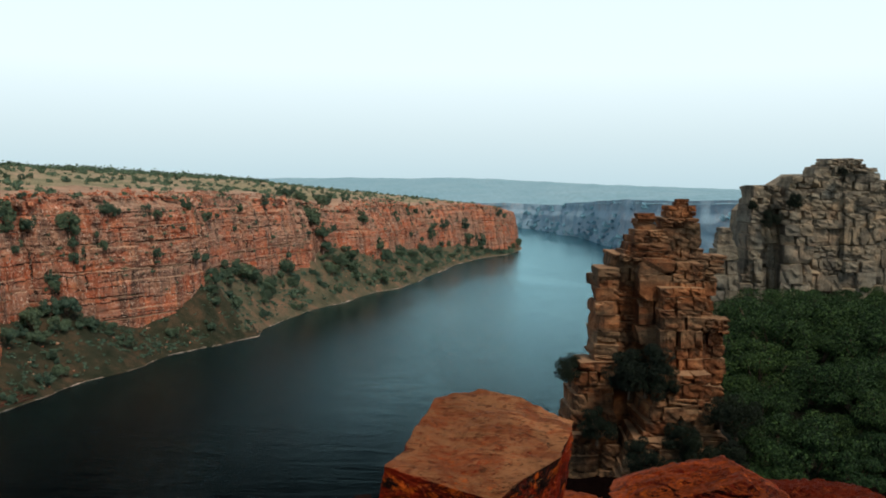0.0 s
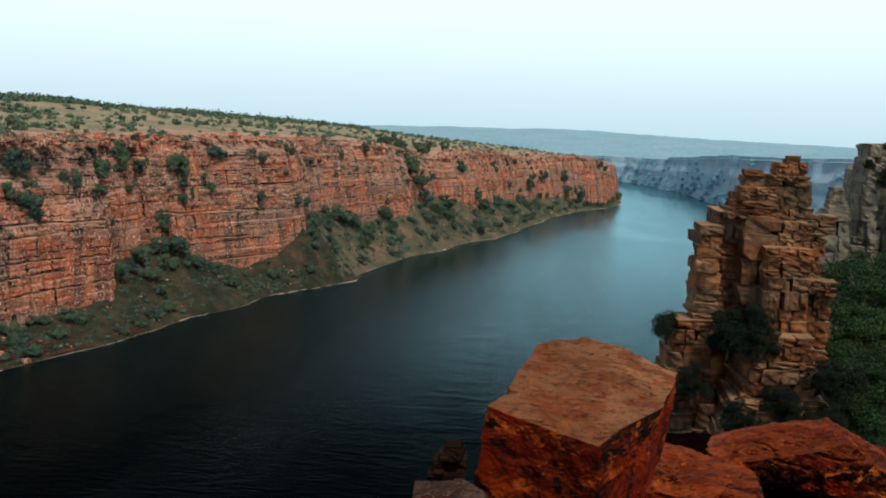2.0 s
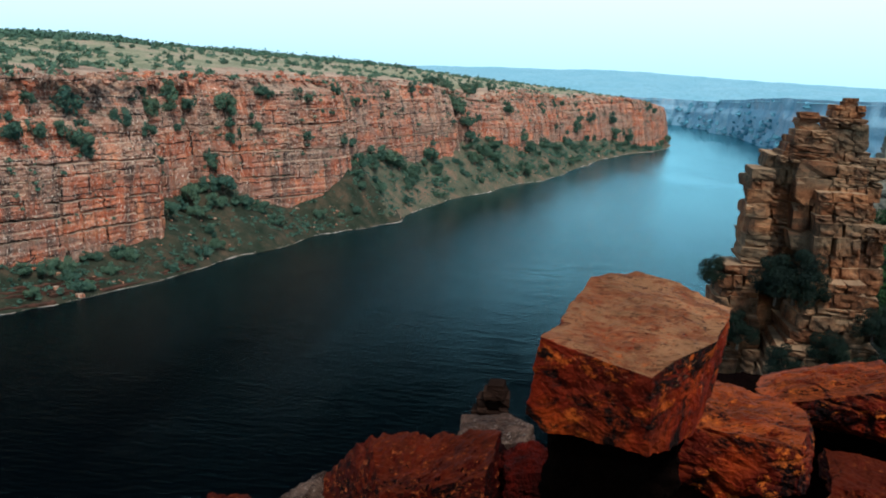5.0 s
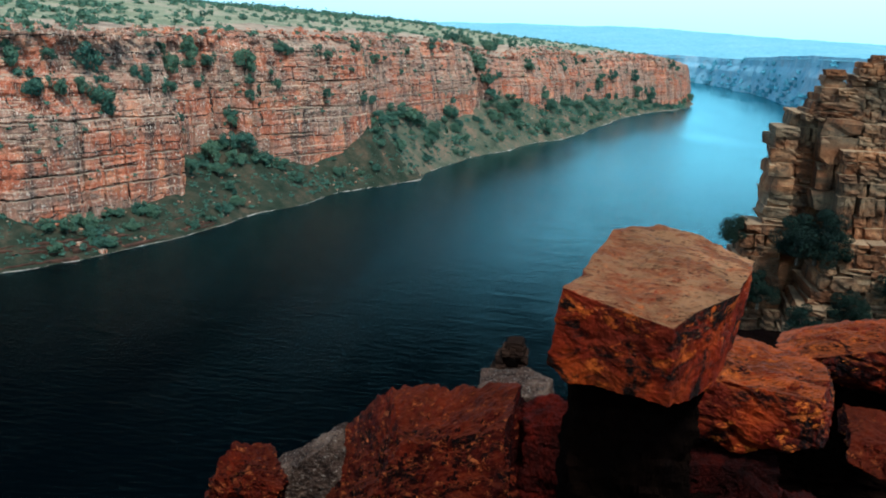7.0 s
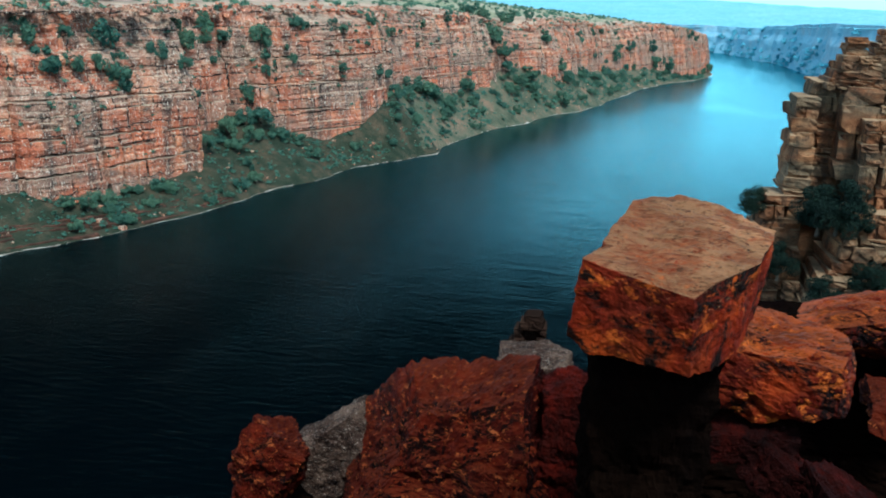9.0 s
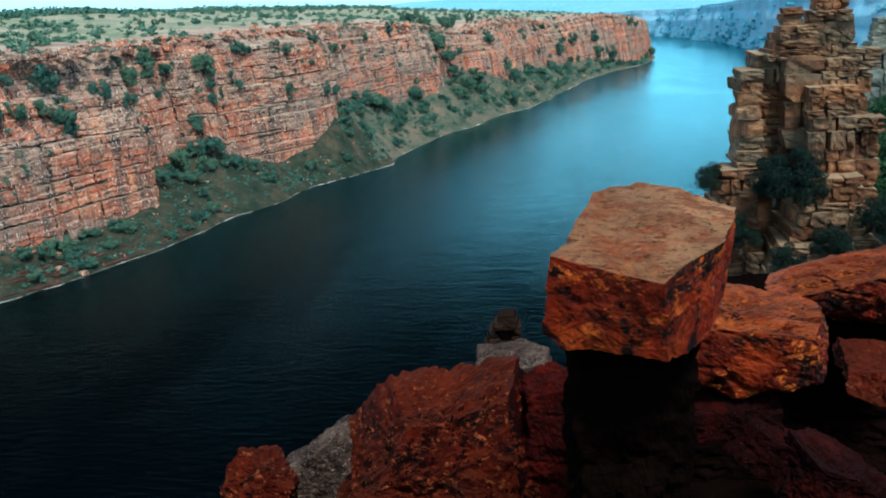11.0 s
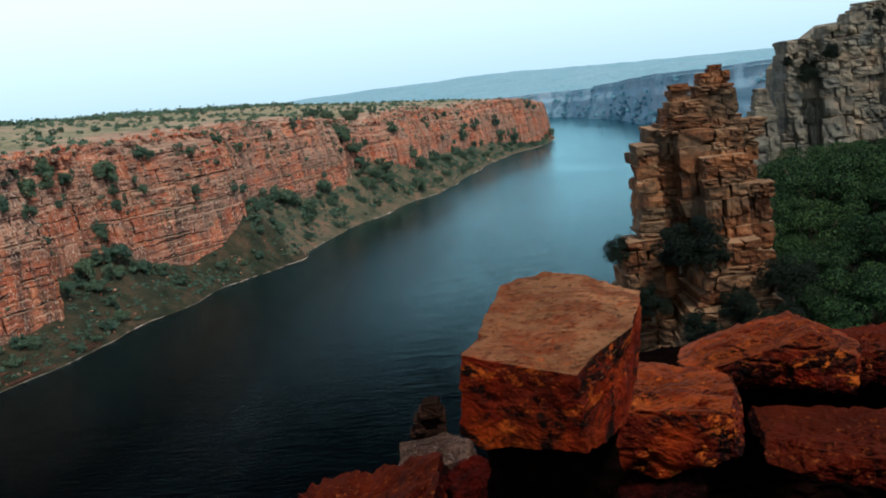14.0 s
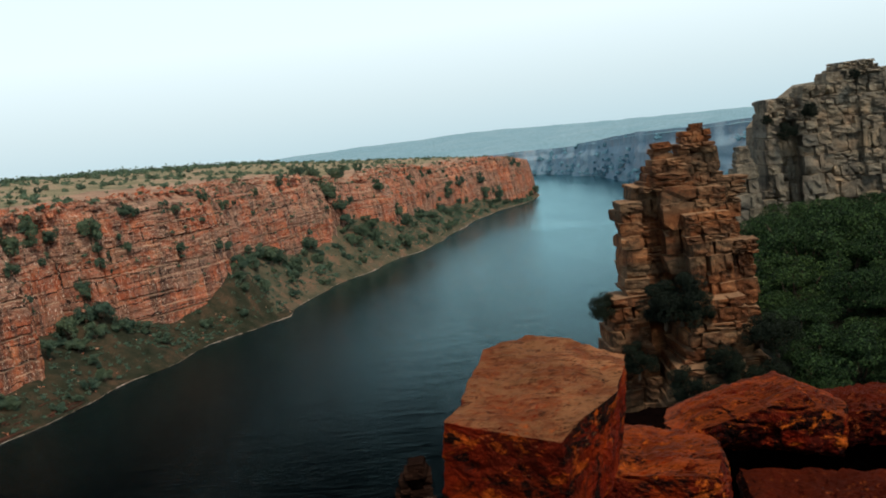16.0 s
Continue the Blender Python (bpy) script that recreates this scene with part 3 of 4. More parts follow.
# ---- the far bend ----
def build_far_bend():
    ctrl = [(640, 60), (470, 380), (330, 560), (228, 700), (170, 815), (146, 1050), (117, 1200), (20, 1270), (-250, 1400), (-900, 1600)]
    s, x, y, nx, ny = curve_points(ctrl, 2.5)
    nx, ny = -nx, -ny
    n = len(s)
    rz = np.interp(y, [100, 500, 640, 815, 1000, 1170, 1400], [53, 53, 51, 47, 41, 33, 32]) + 5 * (fbm(s / 60, s * 0, 50) - 0.5)
    nv = 50
    v = np.linspace(0, 1, nv)
    S, V = np.meshgrid(s, v, indexing="ij")
    z = -2 + (rz[:, None] + 2) * V
    slope = 0.3 + 0.2 * vnoise(S / 70, V * 0, 56)  # scree below, then two steep tiers with a shelf between
    off = 9 * np.minimum(V, slope) + 2.5 * np.clip((V - 0.62) / 0.15, 0, 1) + 5 * V - 10 * (vnoise(S / 48, V * 0, 52) - 0.5) - 6 * (fbm(S / 15, z / 18, 53) - 0.5) - 2.5 * (vnoise(S / 6, z / 20, 54) - 0.5)
    X, Y = x[:, None] + nx[:, None] * off, y[:, None] + ny[:, None] * off
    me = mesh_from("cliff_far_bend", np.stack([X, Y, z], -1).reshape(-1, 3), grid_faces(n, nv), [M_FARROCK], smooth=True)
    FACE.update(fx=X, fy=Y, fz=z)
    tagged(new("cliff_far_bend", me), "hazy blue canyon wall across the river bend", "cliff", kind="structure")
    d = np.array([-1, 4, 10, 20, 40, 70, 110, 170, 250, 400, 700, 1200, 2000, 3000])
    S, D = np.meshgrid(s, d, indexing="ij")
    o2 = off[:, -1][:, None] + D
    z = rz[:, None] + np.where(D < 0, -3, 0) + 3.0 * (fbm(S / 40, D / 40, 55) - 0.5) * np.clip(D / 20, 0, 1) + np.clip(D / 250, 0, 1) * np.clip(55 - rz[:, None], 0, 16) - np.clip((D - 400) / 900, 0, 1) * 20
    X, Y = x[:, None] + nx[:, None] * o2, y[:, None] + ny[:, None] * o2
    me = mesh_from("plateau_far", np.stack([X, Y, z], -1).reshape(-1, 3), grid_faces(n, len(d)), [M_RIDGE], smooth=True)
    tagged(new("plateau_far", me), "hazy blue-green plateau beyond the river bend", "plateau", kind="structure")


build_far_bend()


def build_ridge():
    xs = np.linspace(-3200, 3600, 340)
    top = np.interp(xs, [-3200, -1200, -700, -457, -40, 165, 350, 600, 830, 1030, 1180, 3600], [52, 55, 66, 73, 75, 75, 69, 58, 53, 48, 42, 38]) + 7 * (fbm(xs / 160, xs * 0, 70) - 0.5) + 2.5 * (vnoise(xs / 24, xs * 0, 71) - 0.5)
    ys = np.array([2400, 2900, 3300, 3500, 3900, 4400])
    hf = np.array([-6, 0.35, 0.8, 1.0, 0.85, 0.3])
    X, Y = np.meshgrid(xs, ys, indexing="ij")
    Z = np.where(hf[None, :] < 0, -6, top[:, None] * hf[None, :])
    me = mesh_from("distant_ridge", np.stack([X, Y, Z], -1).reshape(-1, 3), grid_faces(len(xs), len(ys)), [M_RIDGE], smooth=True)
    tagged(new("distant_ridge", me), "long hazy blue ridge on the horizon", "ridge", kind="structure")


build_ridge()


# ---- near bank ground ----
NEAR_SHORE = [(-140, -200), (-60, -40), (-34, 22), (-8, 60), (4, 84), (12, 112), (24, 165), (90, 290), (330, 480), (620, 600)]


def near_height(X, Y):
    P = np.array(NEAR_SHORE, float)
    best = np.full(np.shape(X), 1e9)
    sign = np.ones(np.shape(X))
    for (ax, ay), (bx, by) in zip(P[:-1], P[1:]):
        dx, dy = bx - ax, by - ay
        t = np.clip(((X - ax) * dx + (Y - ay) * dy) / (dx * dx + dy * dy), 0, 1)
        px, py = ax + t * dx, ay + t * dy
        d = np.hypot(X - px, Y - py)
        side = np.sign((X - ax) * dy - (Y - ay) * dx)
        near = d < best
        best, sign = np.where(near, d, best), np.where(near, side, sign)
    d = best * sign
    rise = 27 + 0.14 * np.clip(Y - 40, 0, 110) + np.clip((X - 50) / 50, 0, 1) * 4
    h = np.where(d > 0, rise * (1 - np.exp(-np.maximum(d, 0) / 12)), d * 0.8)
    h = h + 3.0 * (fbm(X / 12, Y / 12, 100) - 0.5)
    # rock ledge that carries the boulders, and the lip where the viewer stands
    shelf = 52.2 + 0.8 * (fbm(X / 2.5, Y / 2.5, 110) - 0.5)
    # edge runs farther out on the right, closing the gap with shade-black rock
    edge = 15.4 + 0.9 * np.clip(X, 0, 6) + 1.2 * (vnoise(X / 2.0, X * 0, 111) - 0.5)
    k = np.clip((edge - Y) / 1.3, 0, 1) * np.clip((X + 6.6) / 1.5, 0, 1)
    k = np.maximum(k, np.clip((4.0 - Y) / 1.5, 0, 1))
    h = h * (1 - k) + shelf * k
    lip = np.clip((2.6 - Y) / 1.6, 0, 1)
    return np.maximum(h, h * (1 - lip) + 58.1 * lip)


def build_near_ground():
    xs = np.concatenate([np.linspace(-400, -45, 30), np.linspace(-40, -12, 24), np.linspace(-11, 12, 90), np.linspace(12.8, 90, 90), np.linspace(95, 620, 40)])
    ys = np.concatenate([np.linspace(-400, -12, 24), np.linspace(-10, 0, 12), np.linspace(0.4, 18, 80), np.linspace(19, 180, 130), np.linspace(186, 560, 40)])
    X, Y = np.meshgrid(xs, ys, indexing="ij")
    Z = near_height(X, Y)
    f = grid_faces(len(xs), len(ys))
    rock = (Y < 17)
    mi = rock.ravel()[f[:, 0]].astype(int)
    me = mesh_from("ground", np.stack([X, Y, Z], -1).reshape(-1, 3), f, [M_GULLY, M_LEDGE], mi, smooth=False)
    tagged(new("ground", me), "rock ledge and earth slope of the near bank, coloured dark for shade", "ground", kind="structure")


build_near_ground()


# ---- rocks ----
def part(name, me, parent, label=""):
    ob = new(name, me)
    ob.parent = parent
    if label:
        tagged(ob, label)
    return ob


def boulder_mesh(name, size, seed, mat, cuts=60, planes=7, keep=1.12, extra=(), rough=0.05, taper=(0.0, 0.0), fresh=None, steps=0.035, cracks=0.02, round=0.0):
    """A broken block: a cube grid cut by planes, then chipped and worn. extra: further cuts (nx, ny, nz, d)."""
    rr = random.Random(seed)
    cut = []
    for i in range(planes):
        n = Vector((rr.choice((-1, 1)) * rr.uniform(0.3, 1), rr.choice((-1, 1)) * rr.uniform(0.3, 1), rr.uniform(-0.9, 0.9))).normalized()
        reach = abs(n.x) + abs(n.y) + abs(n.z)
        cut.append((n, reach * rr.uniform(0.66, 0.9) * keep))
    for nx_, ny_, nz_, d in extra:
        n = Vector((nx_, ny_, nz_))
        cut.append((n.normalized(), d / n.length))
    bm = bmesh.new()
    bmesh.ops.create_cube(bm, size=2.0)
    bmesh.ops.subdivide_edges(bm, edges=bm.edges[:], cuts=cuts, use_grid_fill=True)
    off = Vector((seed * 7.13, seed * 3.71, seed * 1.93))
    half = Vector(size) * 0.5
    mean = sum(size) / 3
    for v in bm.verts:
        p = v.co.copy()
        for _ in range(2):
            for n, d in cut:
                e = p.dot(n) - d
                if e > 0:
                    p -= n * e
        p = p.lerp(p.normalized() * 1.08, round)
        p.x *= 1 + taper[0] * p.z
        p.y *= 1 + taper[1] * p.z
        q = Vector((p.x * half.x, p.y * half.y, p.z * half.z))
        u = p.normalized()
        n1 = noise.noise(q * (1.6 / mean) + off)
        n2 = noise.fractal(q * (5.0 / mean) + off, 0.75, 2.1, 6)
        step = math.floor(4.0 * noise.noise(Vector((q.x, q.y, q.z * 2.2)) * (3.2 / mean) + off * 1.3)) / 4.0
        pit = max(0.0, noise.noise(q * (9.0 / mean) + off * 2.1) - 0.35)
        grain = noise.fractal(q * (22.0 / mean) + off, 0.7, 2.0, 3)
        crack = max(0.0, 1.0 - 9.0 * abs(noise.noise(Vector((q.x, q.y, q.z * 1.8)) * (2.6 / mean) + off * 0.7)))
        q += u * mean * (0.05 * n1 + rough * n2 + steps * step - 2.0 * rough * pit + 0.2 * rough * grain - cracks * crack)
        v.co = q
    me = bpy.data.meshes.new(name)
    bm.to_mesh(me)
    bm.free()
    me.materials.append(mat)
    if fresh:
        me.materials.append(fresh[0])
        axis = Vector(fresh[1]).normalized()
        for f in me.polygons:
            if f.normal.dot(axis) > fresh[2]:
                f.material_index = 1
    return me


def add_boulder(label, at, size, seed, rot=(0, 0, 0), mat=None, **kw):
    me = boulder_mesh("boulder", size, seed, mat or M_BOULDER, **kw)
    ob = new("boulder", me)
    ob.matrix_world = pose(*at, *rot)
    return tagged(ob, label, "boulder", group="boulders on the ledge")


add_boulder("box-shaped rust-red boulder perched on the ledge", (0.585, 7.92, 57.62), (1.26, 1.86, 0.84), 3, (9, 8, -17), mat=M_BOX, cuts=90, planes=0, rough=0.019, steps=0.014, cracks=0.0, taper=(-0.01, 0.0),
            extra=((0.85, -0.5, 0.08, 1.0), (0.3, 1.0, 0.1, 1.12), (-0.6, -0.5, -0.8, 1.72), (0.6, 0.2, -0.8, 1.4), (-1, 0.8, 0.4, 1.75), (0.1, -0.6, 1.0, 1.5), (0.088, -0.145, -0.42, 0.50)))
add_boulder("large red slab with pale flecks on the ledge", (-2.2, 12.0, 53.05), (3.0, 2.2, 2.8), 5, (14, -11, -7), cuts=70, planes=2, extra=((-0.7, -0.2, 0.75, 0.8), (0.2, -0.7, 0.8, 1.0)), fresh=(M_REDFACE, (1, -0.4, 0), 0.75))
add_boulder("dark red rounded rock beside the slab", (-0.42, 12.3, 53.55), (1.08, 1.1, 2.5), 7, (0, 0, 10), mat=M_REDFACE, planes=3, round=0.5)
add_boulder("pale lichen-covered rock behind the slab", (-1.1, 14.1, 53.92), (1.2, 1.2, 0.8), 9, (4, -11, 0), mat=M_PALE, planes=3, rough=0.03, steps=0.02)
add_boulder("pale grainy rock beside the slab", (-3.95, 12.7, 52.75), (1.3, 1.0, 1.35), 10, (0, -35, 0), mat=M_PALE)
add_boulder("small jagged dark red rock at the ledge's end", (-4.95, 11.8, 52.95), (1.05, 0.9, 1.35), 11, (0, 22, 0), planes=11, keep=0.86, rough=0.06)
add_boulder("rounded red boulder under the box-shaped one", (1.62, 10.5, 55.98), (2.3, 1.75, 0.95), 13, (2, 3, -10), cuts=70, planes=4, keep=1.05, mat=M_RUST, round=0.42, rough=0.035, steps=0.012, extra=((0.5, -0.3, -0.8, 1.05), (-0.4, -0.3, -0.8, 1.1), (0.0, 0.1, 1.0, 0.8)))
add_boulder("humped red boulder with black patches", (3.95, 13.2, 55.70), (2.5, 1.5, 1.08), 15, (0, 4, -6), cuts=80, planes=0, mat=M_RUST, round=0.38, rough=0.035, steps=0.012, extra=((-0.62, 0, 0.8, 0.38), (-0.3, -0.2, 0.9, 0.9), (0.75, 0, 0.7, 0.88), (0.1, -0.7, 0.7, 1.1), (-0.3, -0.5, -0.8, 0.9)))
add_boulder("low flat red rock behind the humped boulder", (5.8, 13.7, 55.28), (2.2, 1.4, 0.55), 16, (0, 2, -4), round=0.2)
# added mass in shade colour; closes the view through to the gully
add_boulder("added shade-black rock mass behind the flat slab", (5.0, 14.6, 53.3), (7.0, 1.8, 3.6), 18, (0, 0, -4), mat=M_LEDGE)
add_boulder("flat red slab lying in the shade", (4.52, 11.15, 54.98), (2.5, 1.5, 0.44), 17, (3, 3, -8), planes=2, steps=0.015, cuts=60, extra=((-0.8, -0.3, -0.7, 0.9), (-0.5, -0.6, 0.3, 1.0)))
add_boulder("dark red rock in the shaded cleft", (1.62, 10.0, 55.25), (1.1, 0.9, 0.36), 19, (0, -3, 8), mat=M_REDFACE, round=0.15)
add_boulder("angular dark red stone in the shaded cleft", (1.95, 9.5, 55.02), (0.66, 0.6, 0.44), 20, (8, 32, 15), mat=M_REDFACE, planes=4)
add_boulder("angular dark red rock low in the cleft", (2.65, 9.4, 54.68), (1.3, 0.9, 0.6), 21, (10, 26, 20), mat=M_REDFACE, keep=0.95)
# added support, coloured as the black shade below the boulder
add_boulder("added shade-black rock that carries the perched boulder", (0.45, 8.35, 54.9), (1.15, 1.3, 4.3), 23, (0, 0, 4), mat=M_LEDGE, taper=(-0.1, -0.1))


# blocks for the stacked rocks: a few shared meshes, scaled
def block_variants(prefix, mat, count, cuts=3):
    """Weathered unit blocks: cut corners, worn edges, uneven faces."""
    out = []
    for i in range(count):
        rb = random.Random(i * 31 + 5)
        bm = bmesh.new()
        bmesh.ops.create_cube(bm, size=1.0)
        bmesh.ops.subdivide_edges(bm, edges=bm.edges[:], cuts=cuts, use_grid_fill=True)
        cut = []
        for j in range(4):
            n = Vector((rb.uniform(-1, 1), rb.uniform(-1, 1), rb.uniform(-0.8, 0.8))).normalized()
            cut.append((n, 0.5 * (abs(n.x) + abs(n.y) + abs(n.z)) * rb.uniform(0.78, 0.97)))
        sh = (rb.uniform(-0.12, 0.12), rb.uniform(-0.12, 0.12))
        for v in bm.verts:
            p = v.co.copy()
            for n, d in cut:
                e = p.dot(n) - d
                if e > 0:
                    p -= n * e
            p = p * (1 - 0.03 * max(0.0, p.length / 0.5 - 1.15))
            p += p.normalized() * 0.055 * noise.noise(p * 3.2 + Vector((i * 3.1, i, 0)))
            v.co = Vector((p.x + sh[0] * p.z, p.y + sh[1] * p.x, p.z))
        me = bpy.data.meshes.new(prefix)
        bm.to_mesh(me)
        bm.free()
        me.materials.append(mat)
        out.append(me)
    return out


def core_mesh(name, zs, outline, mat):
    """A solid core behind the blocks: stacked rectangles (x0, x1, y0, y1) by height."""
    verts, faces = [], []
    for z in zs:
        x0, x1, y0, y1 = outline(z)
        verts += [(x0, y0, z), (x1, y0, z), (x1, y1, z), (x0, y1, z)]
    for k in range(len(zs) - 1):
        a = 4 * k
        for i in range(4):
            j = (i + 1) % 4
            faces.append((a + i, a + j, a + 4 + j, a + 4 + i))
    a = 4 * (len(zs) - 1)
    faces.append((a, a + 1, a + 2, a + 3))
    return mesh_from(name, verts, faces, [mat])


def f_table(rows):
    zs, vs = [r[0] for r in rows], [r[1] for r in rows]
    return lambda z: float(np.interp(z, zs, vs))


V_PILLAR = block_variants("block", M_PILLAR, 16)
V_BUTTE = block_variants("block", M_BUTTE, 14)
V_CLIFF = block_variants("block", M_CLIFF, 8, 1)
V_DARK = block_variants("block", M_DARKROCK, 6)


def column(parent, variants, seed, x0, x1, z0, z1, yf, depth, layer, width, slope=(0.0, 0.0), jut=0.42, tilt=1.8):
    """One joint-bounded column of stacked blocks. slope: by how much x0 and x1 move in towards the top, per metre."""
    rc = random.Random(seed)
    z = z0
    while z < z1 - 0.15:
        h = min(rc.uniform(*layer) * rc.choice((0.5, 0.85, 0.95, 1.0, 1.1)), z1 - z + 0.1)
        a, b = x0 + slope[0] * (z - z0) + rc.uniform(-0.12, 0.12), x1 - slope[1] * (z - z0) + rc.uniform(-0.12, 0.12)
        n = max(1, round((b - a) / (width * rc.uniform(0.7, 1.3))))
        cutsx = [a] + sorted(a + (b - a) * (k + rc.uniform(-0.25, 0.25)) / n for k in range(1, n)) + [b]
        for xa, xb in zip(cutsx, cutsx[1:]):
            dep = depth * rc.uniform(0.9, 1.1)
            ob = new("block", rc.choice(variants))
            ob.parent = parent
            hh = h * rc.uniform(0.95, 1.03)
            m = pose((xa + xb) / 2, yf + dep / 2 + rc.uniform(-jut, jut), z + h / 2, rc.uniform(-tilt, tilt), rc.uniform(-tilt, tilt), rc.uniform(-2.5 * tilt, 2.5 * tilt))
            ob.matrix_basis = m @ Matrix.Diagonal((max(xb - xa, 0.3) * 1.03, dep, hh, 1))
        z += h


pillar = tagged(new("rock_pillar"), "tall tapering pillar of stacked tawny sandstone blocks", "rock pillar")
pl = f_table([(24, 13.0), (42, 16.0), (51, 17.4), (53, 19.5), (56, 21.5)])
pr = f_table([(24, 27), (46, 26.5), (52, 26.5), (54, 25), (56, 24.5)])
part("core", core_mesh("core", [22, 36, 42, 47, 50.5, 53.5, 55.5], lambda z: (pl(z) + 0.4, pr(z) - 0.3, 92.2, 96.5), M_PILLAR), pillar)
for args in (
    (1, 15.35, 17.6, 42.8, 51.8, 89.2, 5.0, (1.3, 2.4), 2.0, (0.02, -0.02)),   # free column over the water
    (2, 17.2, 19.9, 40.0, 53.2, 91.0, 4.5, (0.9, 1.6), 1.4, (0.0, 0.0)),      # dark recess beside it
    (3, 19.6, 22.8, 44.5, 52.9, 88.7, 5.0, (1.6, 3.2), 3.0, (0.0, 0.0)),      # massive middle column
    (4, 17.9, 22.9, 52.6, 55.6, 89.6, 4.0, (0.45, 0.95), 1.6, (0.55, 0.2)),   # stepped pile
    (5, 19.6, 21.4, 55.6, 57.3, 90.4, 2.2, (0.6, 0.9), 1.6, (0.0, 0.0)),      # cap
    (6, 22.0, 26.4, 52.3, 56.8, 90.6, 4.0, (0.7, 1.3), 1.5, (0.02, 0.18)),    # peak
    (7, 22.6, 25.4, 56.5, 58.0, 90.8, 2.4, (0.6, 1.0), 1.0, (0.0, 0.1)),
    (8, 23.6, 24.8, 58.0, 58.7, 91.0, 1.5, (0.5, 0.7), 0.7, (0.0, 0.0)),
    (9, 25.2, 27.4, 44.0, 51.4, 90.2, 4.5, (1.0, 2.0), 1.5, (0.0, 0.0)),      # right-hand flank and its overhang
    (10, 24.6, 28.3, 51.3, 53.1, 90.2, 3.5, (0.6, 1.0), 1.8, (0.0, 0.0)),
    (11, 21.3, 25.4, 42.0, 50.2, 86.6, 4.5, (1.0, 2.1), 1.5, (0.0, 0.0)),     # squared front column
    (12, 22.6, 25.6, 50.0, 52.5, 88.2, 3.0, (0.5, 1.0), 1.2, (0.3, 0.1)),
    (13, 25.3, 27.8, 38.5, 46.0, 87.8, 4.0, (1.1, 2.0), 1.4, (0.0, 0.0)),
    (14, 25.4, 28.0, 45.9, 47.4, 87.2, 2.5, (0.25, 0.5), 0.9, (0.2, 0.0)),    # thin plates
    (15, 19.2, 25.8, 36.0, 42.4, 84.2, 6.0, (0.9, 1.8), 1.9, (0.25, 0.02)),   # stepped base
    (16, 16.0, 25.2, 29.0, 36.4, 82.8, 7.0, (1.0, 1.9), 2.0, (0.35, 0.0)),
    (17, 12.5, 17.4, 35.5, 42.6, 88.0, 5.0, (1.0, 1.9), 1.7, (0.2, 0.05)),    # foot towards the river
    (18, 10.5, 17.5, 27.0, 35.8, 87.0, 6.0, (1.2, 2.2), 2.2, (0.2, 0.0)),
    (19, 24.8, 28.5, 27.0, 38.6, 86.0, 6.0, (1.4, 2.4), 2.0, (0.05, 0.1)),
):
    column(pillar, V_PILLAR, *args[:7], (0.75 * args[7][0], 0.95 * args[7][1]), 0.85 * args[8], *args[9:], jut=0.3, tilt=2.0)

butte = tagged(new("rock_butte"), "broad butte of grey-brown weathered block sandstone", "butte")
part("core", core_mesh("core", [28, 46, 56, 58.5, 61.5, 62.5], lambda z: (f_table([(28, 49), (57, 51.5), (61, 58), (63, 61)])(z), f_table([(28, 84), (59, 80), (62, 66)])(z), 147, 165), M_BUTTE), butte)
for args in (
    (31, 45.0, 48.6, 38.0, 57.5, 140.2, 6.0, (1.6, 3.4), 2.2, (0.1, 0.0)),
    (32, 47.0, 51.5, 56.8, 60.4, 140.6, 7.0, (0.9, 1.7), 2.4, (0.15, 0.0)),
    (33, 48.4, 51.4, 38.0, 57.2, 142.2, 5.0, (1.6, 3.0), 2.0, (0.0, 0.0)),
    (34, 51.2, 56.4, 38.0, 54.5, 139.2, 6.0, (1.8, 3.6), 2.8, (0.02, 0.02)),
    (35, 51.2, 56.0, 54.2, 61.8, 140.6, 6.0, (0.9, 2.0), 2.5, (0.22, 0.0)),
    (36, 56.2, 61.0, 38.0, 56.5, 140.4, 6.0, (1.6, 3.2), 2.4, (0.0, 0.0)),
    (37, 55.6, 61.2, 56.2, 63.6, 141.0, 6.0, (0.9, 1.9), 2.2, (0.22, 0.0)),
    (38, 58.4, 65.0, 62.6, 64.7, 141.4, 6.0, (0.6, 1.1), 2.0, (0.4, 0.5)),
    (39, 60.8, 66.0, 38.0, 58.8, 139.6, 6.0, (1.6, 3.4), 2.6, (0.0, 0.0)),
    (40, 61.0, 67.5, 58.6, 63.2, 140.8, 6.0, (0.8, 1.7), 2.2, (0.0, 0.25)),
    (41, 65.8, 71.0, 38.0, 57.0, 140.6, 6.0, (1.8, 3.4), 2.7, (0.0, 0.0)),
    (42, 66.2, 72.0, 56.8, 61.4, 141.2, 6.0, (0.9, 1.8), 2.5, (0.0, 0.3)),
    (43, 70.8, 83.0, 38.0, 60.0, 141.0, 7.0, (2.0, 3.6), 4.0, (0.0, 0.1)),
):
    column(butte, V_BUTTE, *args[:7], (0.75 * args[7][0], 0.95 * args[7][1]), 0.72 * args[8], *args[9:], jut=0.42)
butte.location = (1.1, 0, -0.25)

spire = tagged(new("rock_spire"), "narrow dark rock spire beside the butte", "rock spire")
column(spire, V_BUTTE, 51, 40.2, 45.2, 34.0, 50.5, 136.0, 4.0, (1.4, 2.6), 2.4, (0.08, 0.05))
column(spire, V_BUTTE, 52, 41.6, 44.4, 50.4, 53.7, 136.4, 3.0, (1.0, 1.8), 2.0, (0.2, 0.25))
spike = tagged(new("rock_spire"), "small dark rock pinnacle below the ledge", "rock spire")
